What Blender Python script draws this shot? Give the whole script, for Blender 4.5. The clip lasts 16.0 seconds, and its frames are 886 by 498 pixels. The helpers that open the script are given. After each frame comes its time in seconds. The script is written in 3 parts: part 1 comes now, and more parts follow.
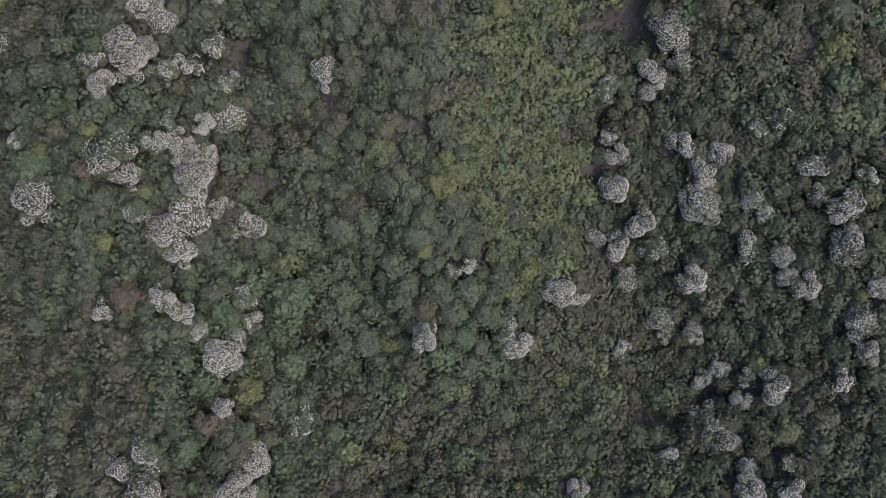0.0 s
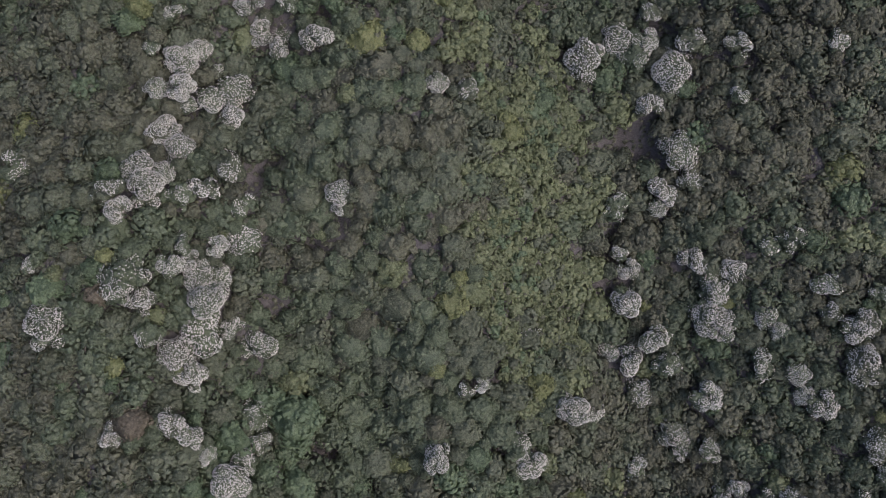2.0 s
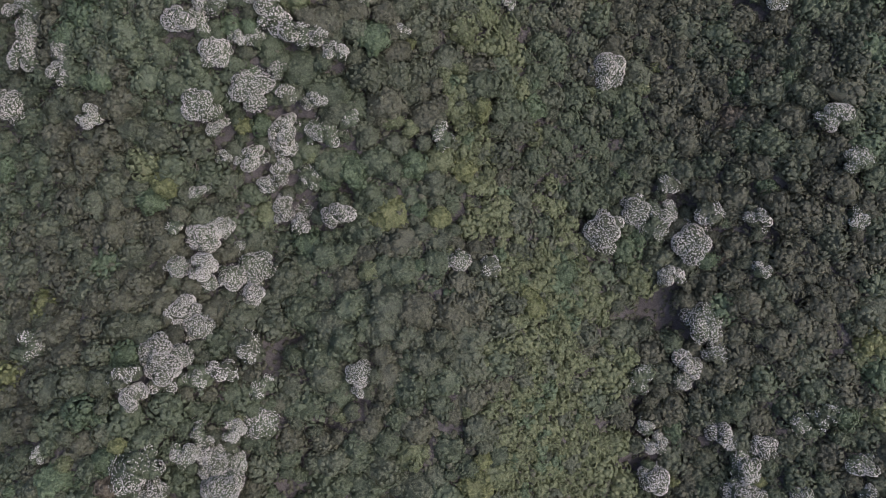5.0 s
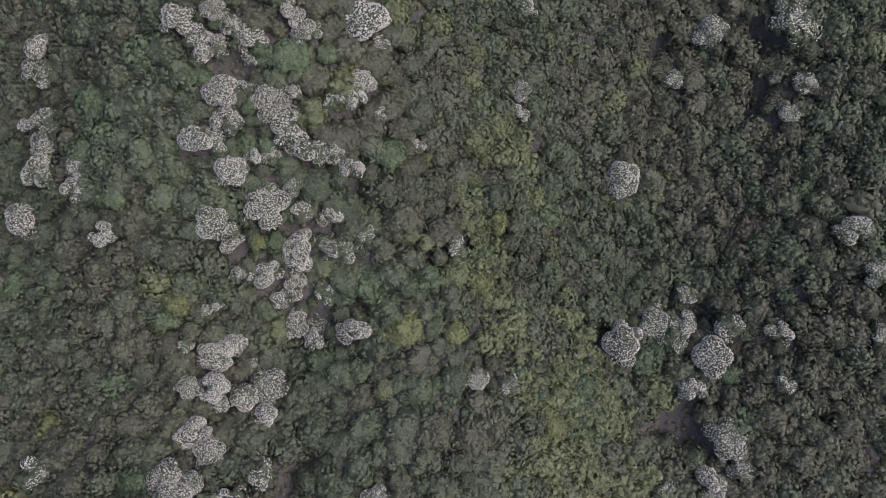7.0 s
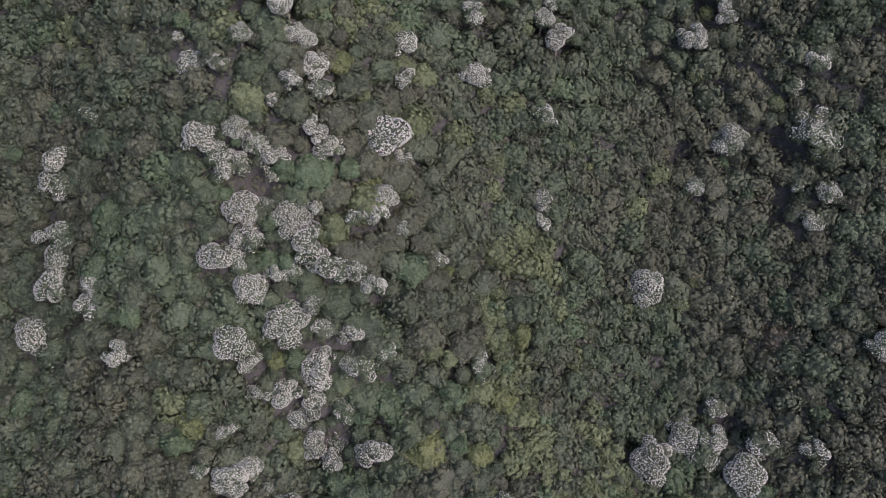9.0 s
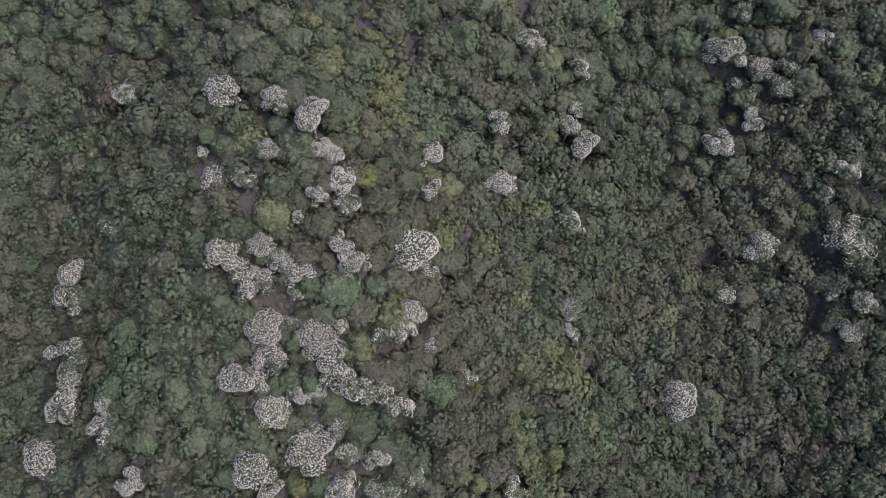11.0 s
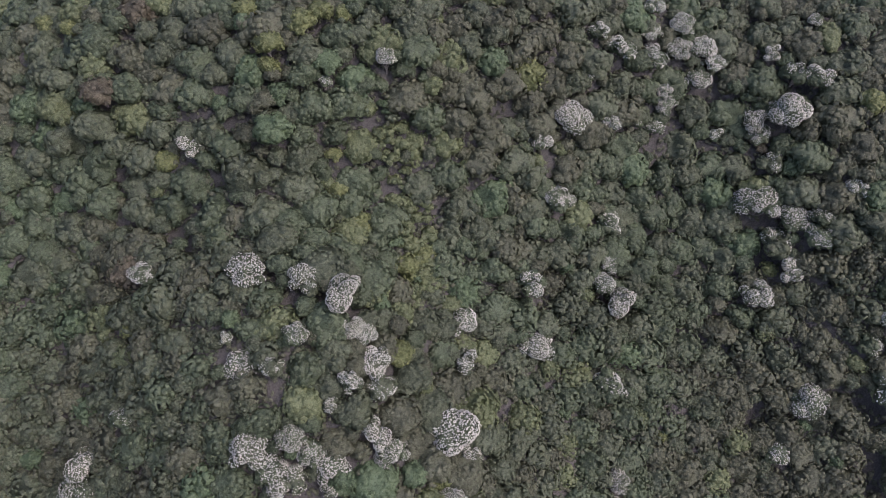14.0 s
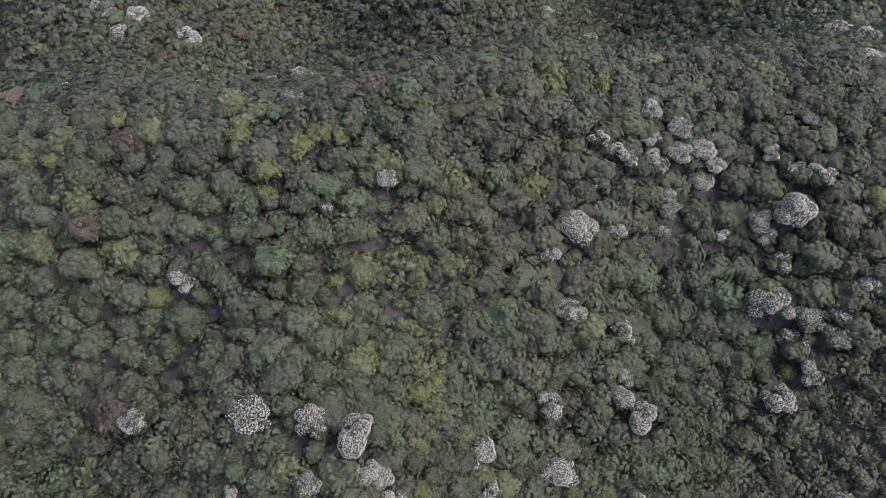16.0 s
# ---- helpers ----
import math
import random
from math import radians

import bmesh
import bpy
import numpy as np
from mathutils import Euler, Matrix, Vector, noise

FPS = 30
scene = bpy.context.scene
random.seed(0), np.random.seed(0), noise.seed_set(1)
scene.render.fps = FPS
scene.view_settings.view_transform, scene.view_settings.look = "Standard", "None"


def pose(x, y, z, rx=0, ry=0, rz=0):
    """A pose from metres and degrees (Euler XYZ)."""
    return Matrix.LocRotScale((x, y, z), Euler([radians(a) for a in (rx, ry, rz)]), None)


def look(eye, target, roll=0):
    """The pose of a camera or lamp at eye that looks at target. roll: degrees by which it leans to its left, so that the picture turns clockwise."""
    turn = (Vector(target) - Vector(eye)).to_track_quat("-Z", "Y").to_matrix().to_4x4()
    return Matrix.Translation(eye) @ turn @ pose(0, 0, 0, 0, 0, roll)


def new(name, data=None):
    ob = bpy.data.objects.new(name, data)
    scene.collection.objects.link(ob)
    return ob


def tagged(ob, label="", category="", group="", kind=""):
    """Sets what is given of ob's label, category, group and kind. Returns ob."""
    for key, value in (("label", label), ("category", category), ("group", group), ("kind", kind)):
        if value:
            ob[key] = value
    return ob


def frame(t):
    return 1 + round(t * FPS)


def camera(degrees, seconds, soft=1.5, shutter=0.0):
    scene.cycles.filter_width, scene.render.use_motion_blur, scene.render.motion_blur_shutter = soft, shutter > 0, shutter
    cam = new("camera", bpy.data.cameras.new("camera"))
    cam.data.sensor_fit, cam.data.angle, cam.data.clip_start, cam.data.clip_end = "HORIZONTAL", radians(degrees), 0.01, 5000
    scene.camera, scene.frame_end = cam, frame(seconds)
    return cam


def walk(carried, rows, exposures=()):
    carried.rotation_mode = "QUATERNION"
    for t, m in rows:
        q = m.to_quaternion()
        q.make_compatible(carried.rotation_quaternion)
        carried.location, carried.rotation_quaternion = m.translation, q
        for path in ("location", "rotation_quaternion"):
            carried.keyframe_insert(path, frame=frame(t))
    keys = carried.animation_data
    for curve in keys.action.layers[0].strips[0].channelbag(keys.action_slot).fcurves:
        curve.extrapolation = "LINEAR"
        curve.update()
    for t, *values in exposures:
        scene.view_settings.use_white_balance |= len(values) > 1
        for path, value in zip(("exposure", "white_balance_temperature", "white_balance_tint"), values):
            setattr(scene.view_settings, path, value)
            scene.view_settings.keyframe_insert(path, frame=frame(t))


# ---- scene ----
# A drone flies over a wooded mountain slope in blossom time, first looking almost straight down, then tilting up.
cam = camera(63.6, 16.0, soft=0.8)
METRES, EYE, TILT, LEAN, TURN = 120.0, 170.0, -82.0, 0.0, 0.0
ROWS = [
    (0.0, 0.0, 0.0, 0.0, -0.0, 0.0, 0.0),
    (0.5, -0.0058, 0.0002, 0.0285, -0.01, 1.18, -0.04),
    (1.0, -0.0122, 0.0003, 0.0573, -0.03, 2.35, -0.02),
    (1.5, -0.0178, 0.0003, 0.0864, 0.01, 3.51, -0.0),
    (2.0, -0.0241, 0.0003, 0.1146, 0.01, 4.71, -0.01),
    (2.5, -0.0314, -0.0004, 0.1435, -0.0, 5.87, -0.03),
    (3.0, -0.0386, -0.0012, 0.1713, -0.01, 7.09, -0.04),
    (3.5, -0.0455, -0.0017, 0.1999, -0.02, 8.22, -0.05),
    (4.0, -0.0533, -0.0017, 0.2278, -0.05, 9.41, -0.03),
    (4.5, -0.0609, -0.0022, 0.2555, -0.09, 10.56, 0.01),
    (7.0, -0.1032, -0.0102, 0.4001, -0.26, 15.99, 0.35),
    (7.5, -0.1145, -0.0114, 0.4279, -0.35, 17.1, 0.39),
    (8.0, -0.1253, -0.0131, 0.4574, -0.38, 18.23, 0.42),
    (8.5, -0.138, -0.0142, 0.4855, -0.44, 19.3, 0.49),
    (9.0, -0.1507, -0.0161, 0.5155, -0.49, 20.35, 0.55),
    (11.5, -0.2221, -0.0244, 0.6616, -0.78, 25.76, 1.0),
    (12.0, -0.2371, -0.0262, 0.6908, -0.83, 26.88, 1.25),
    (12.5, -0.2519, -0.0277, 0.72, -0.89, 28.02, 1.52),
    (13.0, -0.2664, -0.0296, 0.7495, -0.94, 29.06, 1.86),
    (13.5, -0.282, -0.0315, 0.7795, -1.03, 30.1, 2.4),
    (14.0, -0.2962, -0.0337, 0.8099, -1.11, 31.18, 3.19),
    (14.5, -0.3104, -0.0358, 0.8399, -1.19, 32.46, 4.13),
    (15.0, -0.3242, -0.0376, 0.8698, -1.27, 33.76, 5.04),
    (15.5, -0.3382, -0.0394, 0.8995, -1.36, 35.08, 5.95),
    (16.0, -0.3521, -0.0414, 0.9297, -1.45, 36.38, 6.83),
]
walk(cam, [(t, pose(0, 0, EYE, TILT, LEAN, TURN) @ pose(METRES * x, METRES * y, METRES * z, 90 + pitch, roll, yaw)) for t, x, y, z, yaw, pitch, roll in ROWS],
     exposures=[(0.0, 1.02, 6300, 23), (16.0, 1.26, 6300, 24)])

# ---- sky and sun: bright haze, a weak veiled sun from the south-east ----
SUN_ELEVATION, SUN_AZIMUTH = radians(52), radians(118)   # azimuth from +y (north) towards +x (east)
world = bpy.data.worlds.new("sky")
scene.world = world
world.use_nodes = True
wn = world.node_tree
sky = wn.nodes.new("ShaderNodeTexSky")
sky.sky_type = "NISHITA"
sky.sun_disc = False
sky.sun_elevation, sky.sun_rotation = SUN_ELEVATION, SUN_AZIMUTH
sky.air_density, sky.dust_density, sky.ozone_density = 1.0, 5.0, 1.0
wn.nodes["Background"].inputs["Strength"].default_value = 0.15
wn.links.new(sky.outputs["Color"], wn.nodes["Background"].inputs["Color"])

sun = new("sun", bpy.data.lights.new("sun", "SUN"))
sun.data.energy, sun.data.angle, sun.data.color = 0.55, radians(50), (1.0, 0.96, 0.9)
way = Vector((math.sin(SUN_AZIMUTH) * math.cos(SUN_ELEVATION), math.cos(SUN_AZIMUTH) * math.cos(SUN_ELEVATION), math.sin(SUN_ELEVATION)))
sun.matrix_world = look(way * 300, (0, 0, 0))


# ---- materials ----
def foliage(name, dark, mid, light, rough=0.55, gloss=0.5, clump=2.8, relief=0.13):
    """Leaves: three tones mixed by tree, by tuft and by grain, with a relief of rounded leaf tufts."""
    m = bpy.data.materials.new(name)
    m.use_nodes = True
    n, l = m.node_tree.nodes, m.node_tree.links
    bsdf = n["Principled BSDF"]
    geo, obj, tone = n.new("ShaderNodeNewGeometry"), n.new("ShaderNodeObjectInfo"), n.new("ShaderNodeAttribute")
    tone.attribute_name = "leaf_tone"
    fine, broad, tuft = n.new("ShaderNodeTexNoise"), n.new("ShaderNodeTexNoise"), n.new("ShaderNodeTexVoronoi")
    fine.inputs["Scale"].default_value, fine.inputs["Detail"].default_value = 4.2, 4.0
    broad.inputs["Scale"].default_value, broad.inputs["Detail"].default_value = 0.05, 3.0
    tuft.inputs["Scale"].default_value = clump
    for tex in (fine, broad):
        l.new(geo.outputs["Position"], tex.inputs["Vector"])
    shift, warp = n.new("ShaderNodeVectorMath"), n.new("ShaderNodeVectorMath")
    shift.operation, shift.inputs[1].default_value = "MULTIPLY", (0.5, 0.5, 0.5)
    l.new(fine.outputs["Color"], shift.inputs[0])
    l.new(geo.outputs["Position"], warp.inputs[0])
    l.new(shift.outputs["Vector"], warp.inputs[1])
    l.new(warp.outputs["Vector"], tuft.inputs["Vector"])
    leaf = n.new("ShaderNodeTexVoronoi")
    leaf.inputs["Scale"].default_value = clump * 1.7
    l.new(warp.outputs["Vector"], leaf.inputs["Vector"])
    cell, bit = n.new("ShaderNodeSeparateColor"), n.new("ShaderNodeSeparateColor")
    l.new(tuft.outputs["Color"], cell.inputs["Color"])
    l.new(leaf.outputs["Color"], bit.inputs["Color"])

    def calc(op, a, b):
        k = n.new("ShaderNodeMath")
        k.operation = op
        for i, v in enumerate((a, b)):
            if isinstance(v, (int, float)):
                k.inputs[i].default_value = v
            else:
                l.new(v, k.inputs[i])
        return k.outputs[0]

    own = calc("FRACT", calc("ADD", tone.outputs["Fac"], obj.outputs["Random"]), 0.0)
    mix = calc("ADD", calc("MULTIPLY", own, 0.36), calc("MULTIPLY", geo.outputs["Random Per Island"], 0.18))
    mix = calc("ADD", mix, calc("ADD", calc("MULTIPLY", calc("SUBTRACT", cell.outputs["Red"], 0.25), 0.32), calc("MULTIPLY", calc("SUBTRACT", bit.outputs["Red"], 0.45), 0.78)))
    mix = calc("ADD", mix, calc("MULTIPLY", calc("SUBTRACT", fine.outputs["Fac"], 0.27), 0.66))
    mix = calc("ADD", mix, calc("MULTIPLY", calc("SUBTRACT", broad.outputs["Fac"], 0.5), 0.6))
    ramp = n.new("ShaderNodeValToRGB")
    e = ramp.color_ramp.elements
    e[0].position, e[0].color = 0.08, (*dark, 1)
    e[1].position, e[1].color = 0.82, (*light, 1)
    e.new(0.5).color = (*mid, 1)
    l.new(mix, ramp.inputs["Fac"])
    l.new(ramp.outputs["Color"], bsdf.inputs["Base Color"])
    bump, height = n.new("ShaderNodeBump"), calc("SUBTRACT", calc("SUBTRACT", calc("MULTIPLY", fine.outputs["Fac"], 0.5), calc("MULTIPLY", leaf.outputs["Distance"], 0.45)), tuft.outputs["Distance"])
    bump.inputs["Strength"].default_value, bump.inputs["Distance"].default_value = 1.0, relief
    l.new(height, bump.inputs["Height"])
    l.new(bump.outputs["Normal"], bsdf.inputs["Normal"])
    bsdf.inputs["Roughness"].default_value = rough
    bsdf.inputs["Specular IOR Level"].default_value = gloss
    # thin leaves let some light through
    thin, both = n.new("ShaderNodeBsdfTranslucent"), n.new("ShaderNodeMixShader")
    l.new(ramp.outputs["Color"], thin.inputs["Color"])
    both.inputs["Fac"].default_value = 0.45
    l.new(bsdf.outputs["BSDF"], both.inputs[1])
    l.new(thin.outputs["BSDF"], both.inputs[2])
    l.new(both.outputs["Shader"], n["Material Output"].inputs["Surface"])
    return m


def earthy(name, a, b, scale, rough=0.95, relief=0.4):
    """Soil, litter or bark: two tones in patches and grain."""
    m = bpy.data.materials.new(name)
    m.use_nodes = True
    n, l = m.node_tree.nodes, m.node_tree.links
    bsdf, geo = n["Principled BSDF"], n.new("ShaderNodeNewGeometry")
    tex, ramp, bump = n.new("ShaderNodeTexNoise"), n.new("ShaderNodeValToRGB"), n.new("ShaderNodeBump")
    tex.inputs["Scale"].default_value, tex.inputs["Detail"].default_value, tex.inputs["Roughness"].default_value = scale, 6.0, 0.65
    l.new(geo.outputs["Position"], tex.inputs["Vector"])
    e = ramp.color_ramp.elements
    e[0].position, e[0].color, e[1].position, e[1].color = 0.35, (*a, 1), 0.68, (*b, 1)
    l.new(tex.outputs["Fac"], ramp.inputs["Fac"])
    l.new(ramp.outputs["Color"], bsdf.inputs["Base Color"])
    l.new(tex.outputs["Fac"], bump.inputs["Height"])
    bump.inputs["Strength"].default_value, bump.inputs["Distance"].default_value = relief, 0.3
    l.new(bump.outputs["Normal"], bsdf.inputs["Normal"])
    bsdf.inputs["Roughness"].default_value, bsdf.inputs["Specular IOR Level"].default_value = rough, 0.15
    return m


LEAVES = {
    "olive": foliage("olive_leaves", (0.042, 0.054, 0.032), (0.073, 0.090, 0.056), (0.112, 0.136, 0.086)),
    "green": foliage("green_leaves", (0.042, 0.057, 0.033), (0.070, 0.095, 0.055), (0.108, 0.141, 0.084)),
    "brown": foliage("brownish_leaves", (0.046, 0.052, 0.033), (0.077, 0.086, 0.055), (0.115, 0.127, 0.083)),
    "vine": foliage("vine_leaves", (0.067, 0.084, 0.040), (0.109, 0.134, 0.066), (0.156, 0.187, 0.097)),
    "lime": foliage("yellow_green_leaves", (0.072, 0.088, 0.034), (0.120, 0.142, 0.058), (0.170, 0.194, 0.084)),
    "bright": foliage("fresh_green_leaves", (0.042, 0.066, 0.034), (0.075, 0.114, 0.060), (0.116, 0.166, 0.092)),
    "rust": foliage("rusty_leaves", (0.062, 0.056, 0.037), (0.100, 0.090, 0.061), (0.140, 0.128, 0.090)),
}
BLOSSOM = foliage("white_blossom", (0.41, 0.42, 0.375), (0.51, 0.52, 0.475), (0.60, 0.61, 0.565), rough=0.8, gloss=0.15, clump=3.0, relief=0.1)
# grey-brown of twigs, greyed further to stand in for haze between the crowns
UNDER = foliage("haze_toned_understorey", (0.066, 0.064, 0.063), (0.092, 0.089, 0.088), (0.124, 0.121, 0.117), rough=0.9, gloss=0.1)
BARK = earthy("grey_bark", (0.12, 0.11, 0.10), (0.24, 0.22, 0.20), 4.0)
LITTER = earthy("leaf_litter", (0.058, 0.062, 0.044), (0.100, 0.098, 0.074), 0.5)
SOIL = earthy("bare_soil", (0.066, 0.056, 0.048), (0.098, 0.080, 0.068), 0.9)

# ---- the lie of the land ----
# The canopy's height: a long rise to a crest, with spurs and gullies laid on it as broad swells.
SPUR_X, SPUR_Y = np.linspace(-112, 92, 8), np.linspace(-12, 252, 11)
SPURS = [(-6, -1, 8, -8, -3, -10, -10, -2), (-5, 5, -1, -14, 8, -5, -3, 2), (-1, 11, 0, -2, 5, -12, -1, 0), (-4, 4, 1, 5, 7, -6, 1, -2), (-5, 2, -8, -5, 1, -6, 2, 2), (-6, 8, 1, 6, -2, -10, -3, 2), (-9, 0, 1, -2, -7, -3, -6, -2), (-5, 7, 10, -2, -1, -6, -5, -1), (-10, -3, -5, -10, -1, -14, 2, 5), (2, 6, 10, 5, 1, -6, 4, 4), (9, 5, 4, 10, 9, 7, 5, 3)]
FAR_X, FAR_Y = np.linspace(-144, 128, 9), (284, 318, 352, 388)
FAR_SPURS = [(2, 8, 0, -3, 5, 4, 3, 7, 7), (9, 12, 5, 3, 11, 3, 3, 13, 20), (20, 17, 1, 1, 22, 3, -2, 14, 26), (19, 19, 4, 4, 17, 5, 1, 14, 22)]
CANOPY = 7.0   # metres from the ground to the canopy's mean height


def canopy(x, y):
    x, y = np.asarray(x, float), np.asarray(y, float)
    z = 6 + 46 * (1 + np.tanh((y - 150) / 95)) - 27 * (1 + np.tanh((y - 285) / 35))
    for gy, row in zip(SPUR_Y, SPURS):
        for gx, up in zip(SPUR_X, row):
            z = z + up * np.exp(-((x - gx) / 25) ** 2 / 2 - ((y - gy) / 24) ** 2 / 2)
    for gy, row in zip(FAR_Y, FAR_SPURS):
        for gx, up in zip(FAR_X, row):
            z = z + up * np.exp(-((x - gx) / 27) ** 2 / 2 - ((y - gy) / 24) ** 2 / 2)
    # a rounded hill behind the crest, a deep valley beside it, and the range past the valley
    z = z + 9 * np.exp(-((x + 6) / 20) ** 2 / 2 - ((y - 352) / 22) ** 2 / 2) - 34 * np.exp(-((x - 52) / 30) ** 2 / 2 - ((y - 425) / 32) ** 2 / 2)
    z = z + 42 * (1 + np.tanh((y - 435) / 45))
    z = z + 120 * np.exp(-((y - 900) / 220) ** 2) * (0.7 + 0.3 * np.sin(x / 180))
    return z


def arrays_to_mesh(name, verts, tris, smooth=True, tone=None, normals=None):
    me = bpy.data.meshes.new(name)
    me.vertices.add(len(verts))
    me.vertices.foreach_set("co", np.ascontiguousarray(verts, np.float32).ravel())
    me.loops.add(tris.size)
    me.loops.foreach_set("vertex_index", np.ascontiguousarray(tris, np.int32).ravel())
    me.polygons.add(len(tris))
    me.polygons.foreach_set("loop_start", np.arange(0, tris.size, 3, dtype=np.int32))
    me.polygons.foreach_set("use_smooth", np.full(len(tris), smooth))
    if tone is not None:
        me.attributes.new("leaf_tone", "FLOAT", "POINT").data.foreach_set("value", np.ascontiguousarray(tone, np.float32))
    me.update(calc_edges=True)
    if normals is not None:
        me.normals_split_custom_set_from_vertices(np.ascontiguousarray(normals, np.float32))
    return me


def build_ground():
    """One sheet, fine under the flight and coarser out to the horizon."""
    u = np.linspace(-1, 1, 121)
    gx = 260 * u + 2600 * u ** 7
    gy = 150 + 290 * u + 2600 * u ** 7
    X, Y = np.meshgrid(gx, gy)
    rough = 0.5 * np.sin(X * 0.9 + 1.7 * np.sin(Y * 0.31)) * np.sin(Y * 0.8 + np.sin(X * 0.4))
    Z = canopy(X.ravel(), Y.ravel()).reshape(X.shape) - CANOPY + rough
    k = np.arange(X.size).reshape(X.shape)
    a, b, c, d = k[:-1, :-1].ravel(), k[:-1, 1:].ravel(), k[1:, 1:].ravel(), k[1:, :-1].ravel()
    me = arrays_to_mesh("ground", np.stack([X.ravel(), Y.ravel(), Z.ravel()], 1), np.concatenate([np.stack([a, b, c], 1), np.stack([a, c, d], 1)]))
    me.materials.append(LITTER)
    tagged(new("ground", me), "steep forest floor of brown leaf litter", "ground", kind="structure")


build_ground()

# ---- trees ----
rng = np.random.default_rng(7)


def ball(level):
    bm = bmesh.new()
    bmesh.ops.create_icosphere(bm, subdivisions=level, radius=1.0)
    v = np.array([p.co[:] for p in bm.verts])
    f = np.array([[q.index for q in p.verts] for p in bm.faces])
    bm.free()
    return v, f


BALLS = {1: ball(1), 2: ball(2)}


def crown_form(r, lobes, squash, core=0.52, sizes=(0.25, 0.46), loose=0.27, wide=(0.77, 1.20)):
    """The outline of one crown: rounded boughs packed into a dome. Gives the reach in each direction and the way the bough faces there."""
    d = even_directions(r, lobes, -0.10, loose)
    size = r.uniform(*sizes, lobes)
    middle = d * ((1 - size) * r.uniform(0.86, 1.06, lobes))[:, None]
    lean = r.normal(0, 0.12, 2)
    stretch = r.uniform(*wide, 2)

    def reach(v):
        along = v @ middle.T
        inside = size ** 2 - (middle ** 2).sum(1) + along ** 2
        far = np.where(inside > 0, along + np.sqrt(np.maximum(inside, 0)), 0)
        best, top = far.argmax(1), np.maximum(far.max(1), core)
        p = v * top[:, None]
        face = p - middle[best]
        face[top <= core] = v[top <= core]
        face /= np.linalg.norm(face, axis=1)[:, None]
        p[:, :2] *= stretch
        p[:, :2] += lean * p[:, 2:3]
        p[:, 2] *= squash
        return p, face
    return reach


def rosettes(r, v, base, size, points=5, up=0.28, down=0.15, ragged=0.32):
    """Leafy tufts: small ragged domes that sit close together on the boughs."""
    n = len(v)
    out = v + r.normal(0, 0.16, (n, 3))
    out /= np.linalg.norm(out, axis=1)[:, None]
    side = np.cross(out, r.normal(size=(n, 3)))
    side /= np.linalg.norm(side, axis=1)[:, None]
    along = np.cross(side, out)
    s = size * r.uniform(0.65, 1.3, (n, 1))
    verts, normals = [base + out * s * r.uniform(0.7, 1.3, (n, 1)) * up], [out]
    for k in range(points):
        a = 2 * np.pi * (k + r.uniform(-0.25, 0.25, (n, 1))) / points
        away = np.cos(a) * along + np.sin(a) * side
        verts.append(base + away * s * r.uniform(1 - ragged, 1 + ragged, (n, 1)) - out * s * r.uniform(0.6, 1.4, (n, 1)) * down)
        normals.append(0.75 * out + away)
    verts, normals = np.stack(verts, 1).reshape(-1, 3), np.stack(normals, 1).reshape(-1, 3)
    normals /= np.linalg.norm(normals, axis=1)[:, None]
    k = np.arange(n)[:, None] * (points + 1)
    tris = np.concatenate([k + [0, 1 + i, 1 + (i + 1) % points] for i in range(points)], 1).reshape(-1, 3)
    return verts, tris, normals


def even_directions(r, count, low, jitter=0.06):
    """Directions over a dome, evenly spread with some jitter."""
    i = np.arange(count) + 0.5
    z = 1 - (1 - low) * i / count
    a = i * 2.39996 + r.uniform(0, 6.28)
    v = np.stack([np.sqrt(1 - z * z) * np.cos(a), np.sqrt(1 - z * z) * np.sin(a), z], 1) + r.normal(0, jitter, (count, 3))
    return v / np.linalg.norm(v, axis=1)[:, None]


def crown_arrays(seed, tufts, size, lobes, squash=0.74, low=-0.18, inner=1, points=5, **form):
    """A dark inner mass hidden under leafy tufts."""
    r = np.random.default_rng(seed)
    reach = crown_form(r, lobes, squash, **form)
    v, f = BALLS[inner]
    f = f[v[f][:, :, 2].mean(1) > -0.4]
    used, f = np.unique(f, return_inverse=True)
    f = f.reshape(-1, 3)
    core, face = reach(v[used])
    d = even_directions(r, tufts, low)
    base, out = reach(d)
    rv, rt, rn = rosettes(r, out, base * r.uniform(0.95, 1.03, (tufts, 1)), size, points)
    return np.concatenate([core * 0.965, rv]), np.concatenate([f, rt + len(core)]), np.concatenate([face, rn]), reach, r


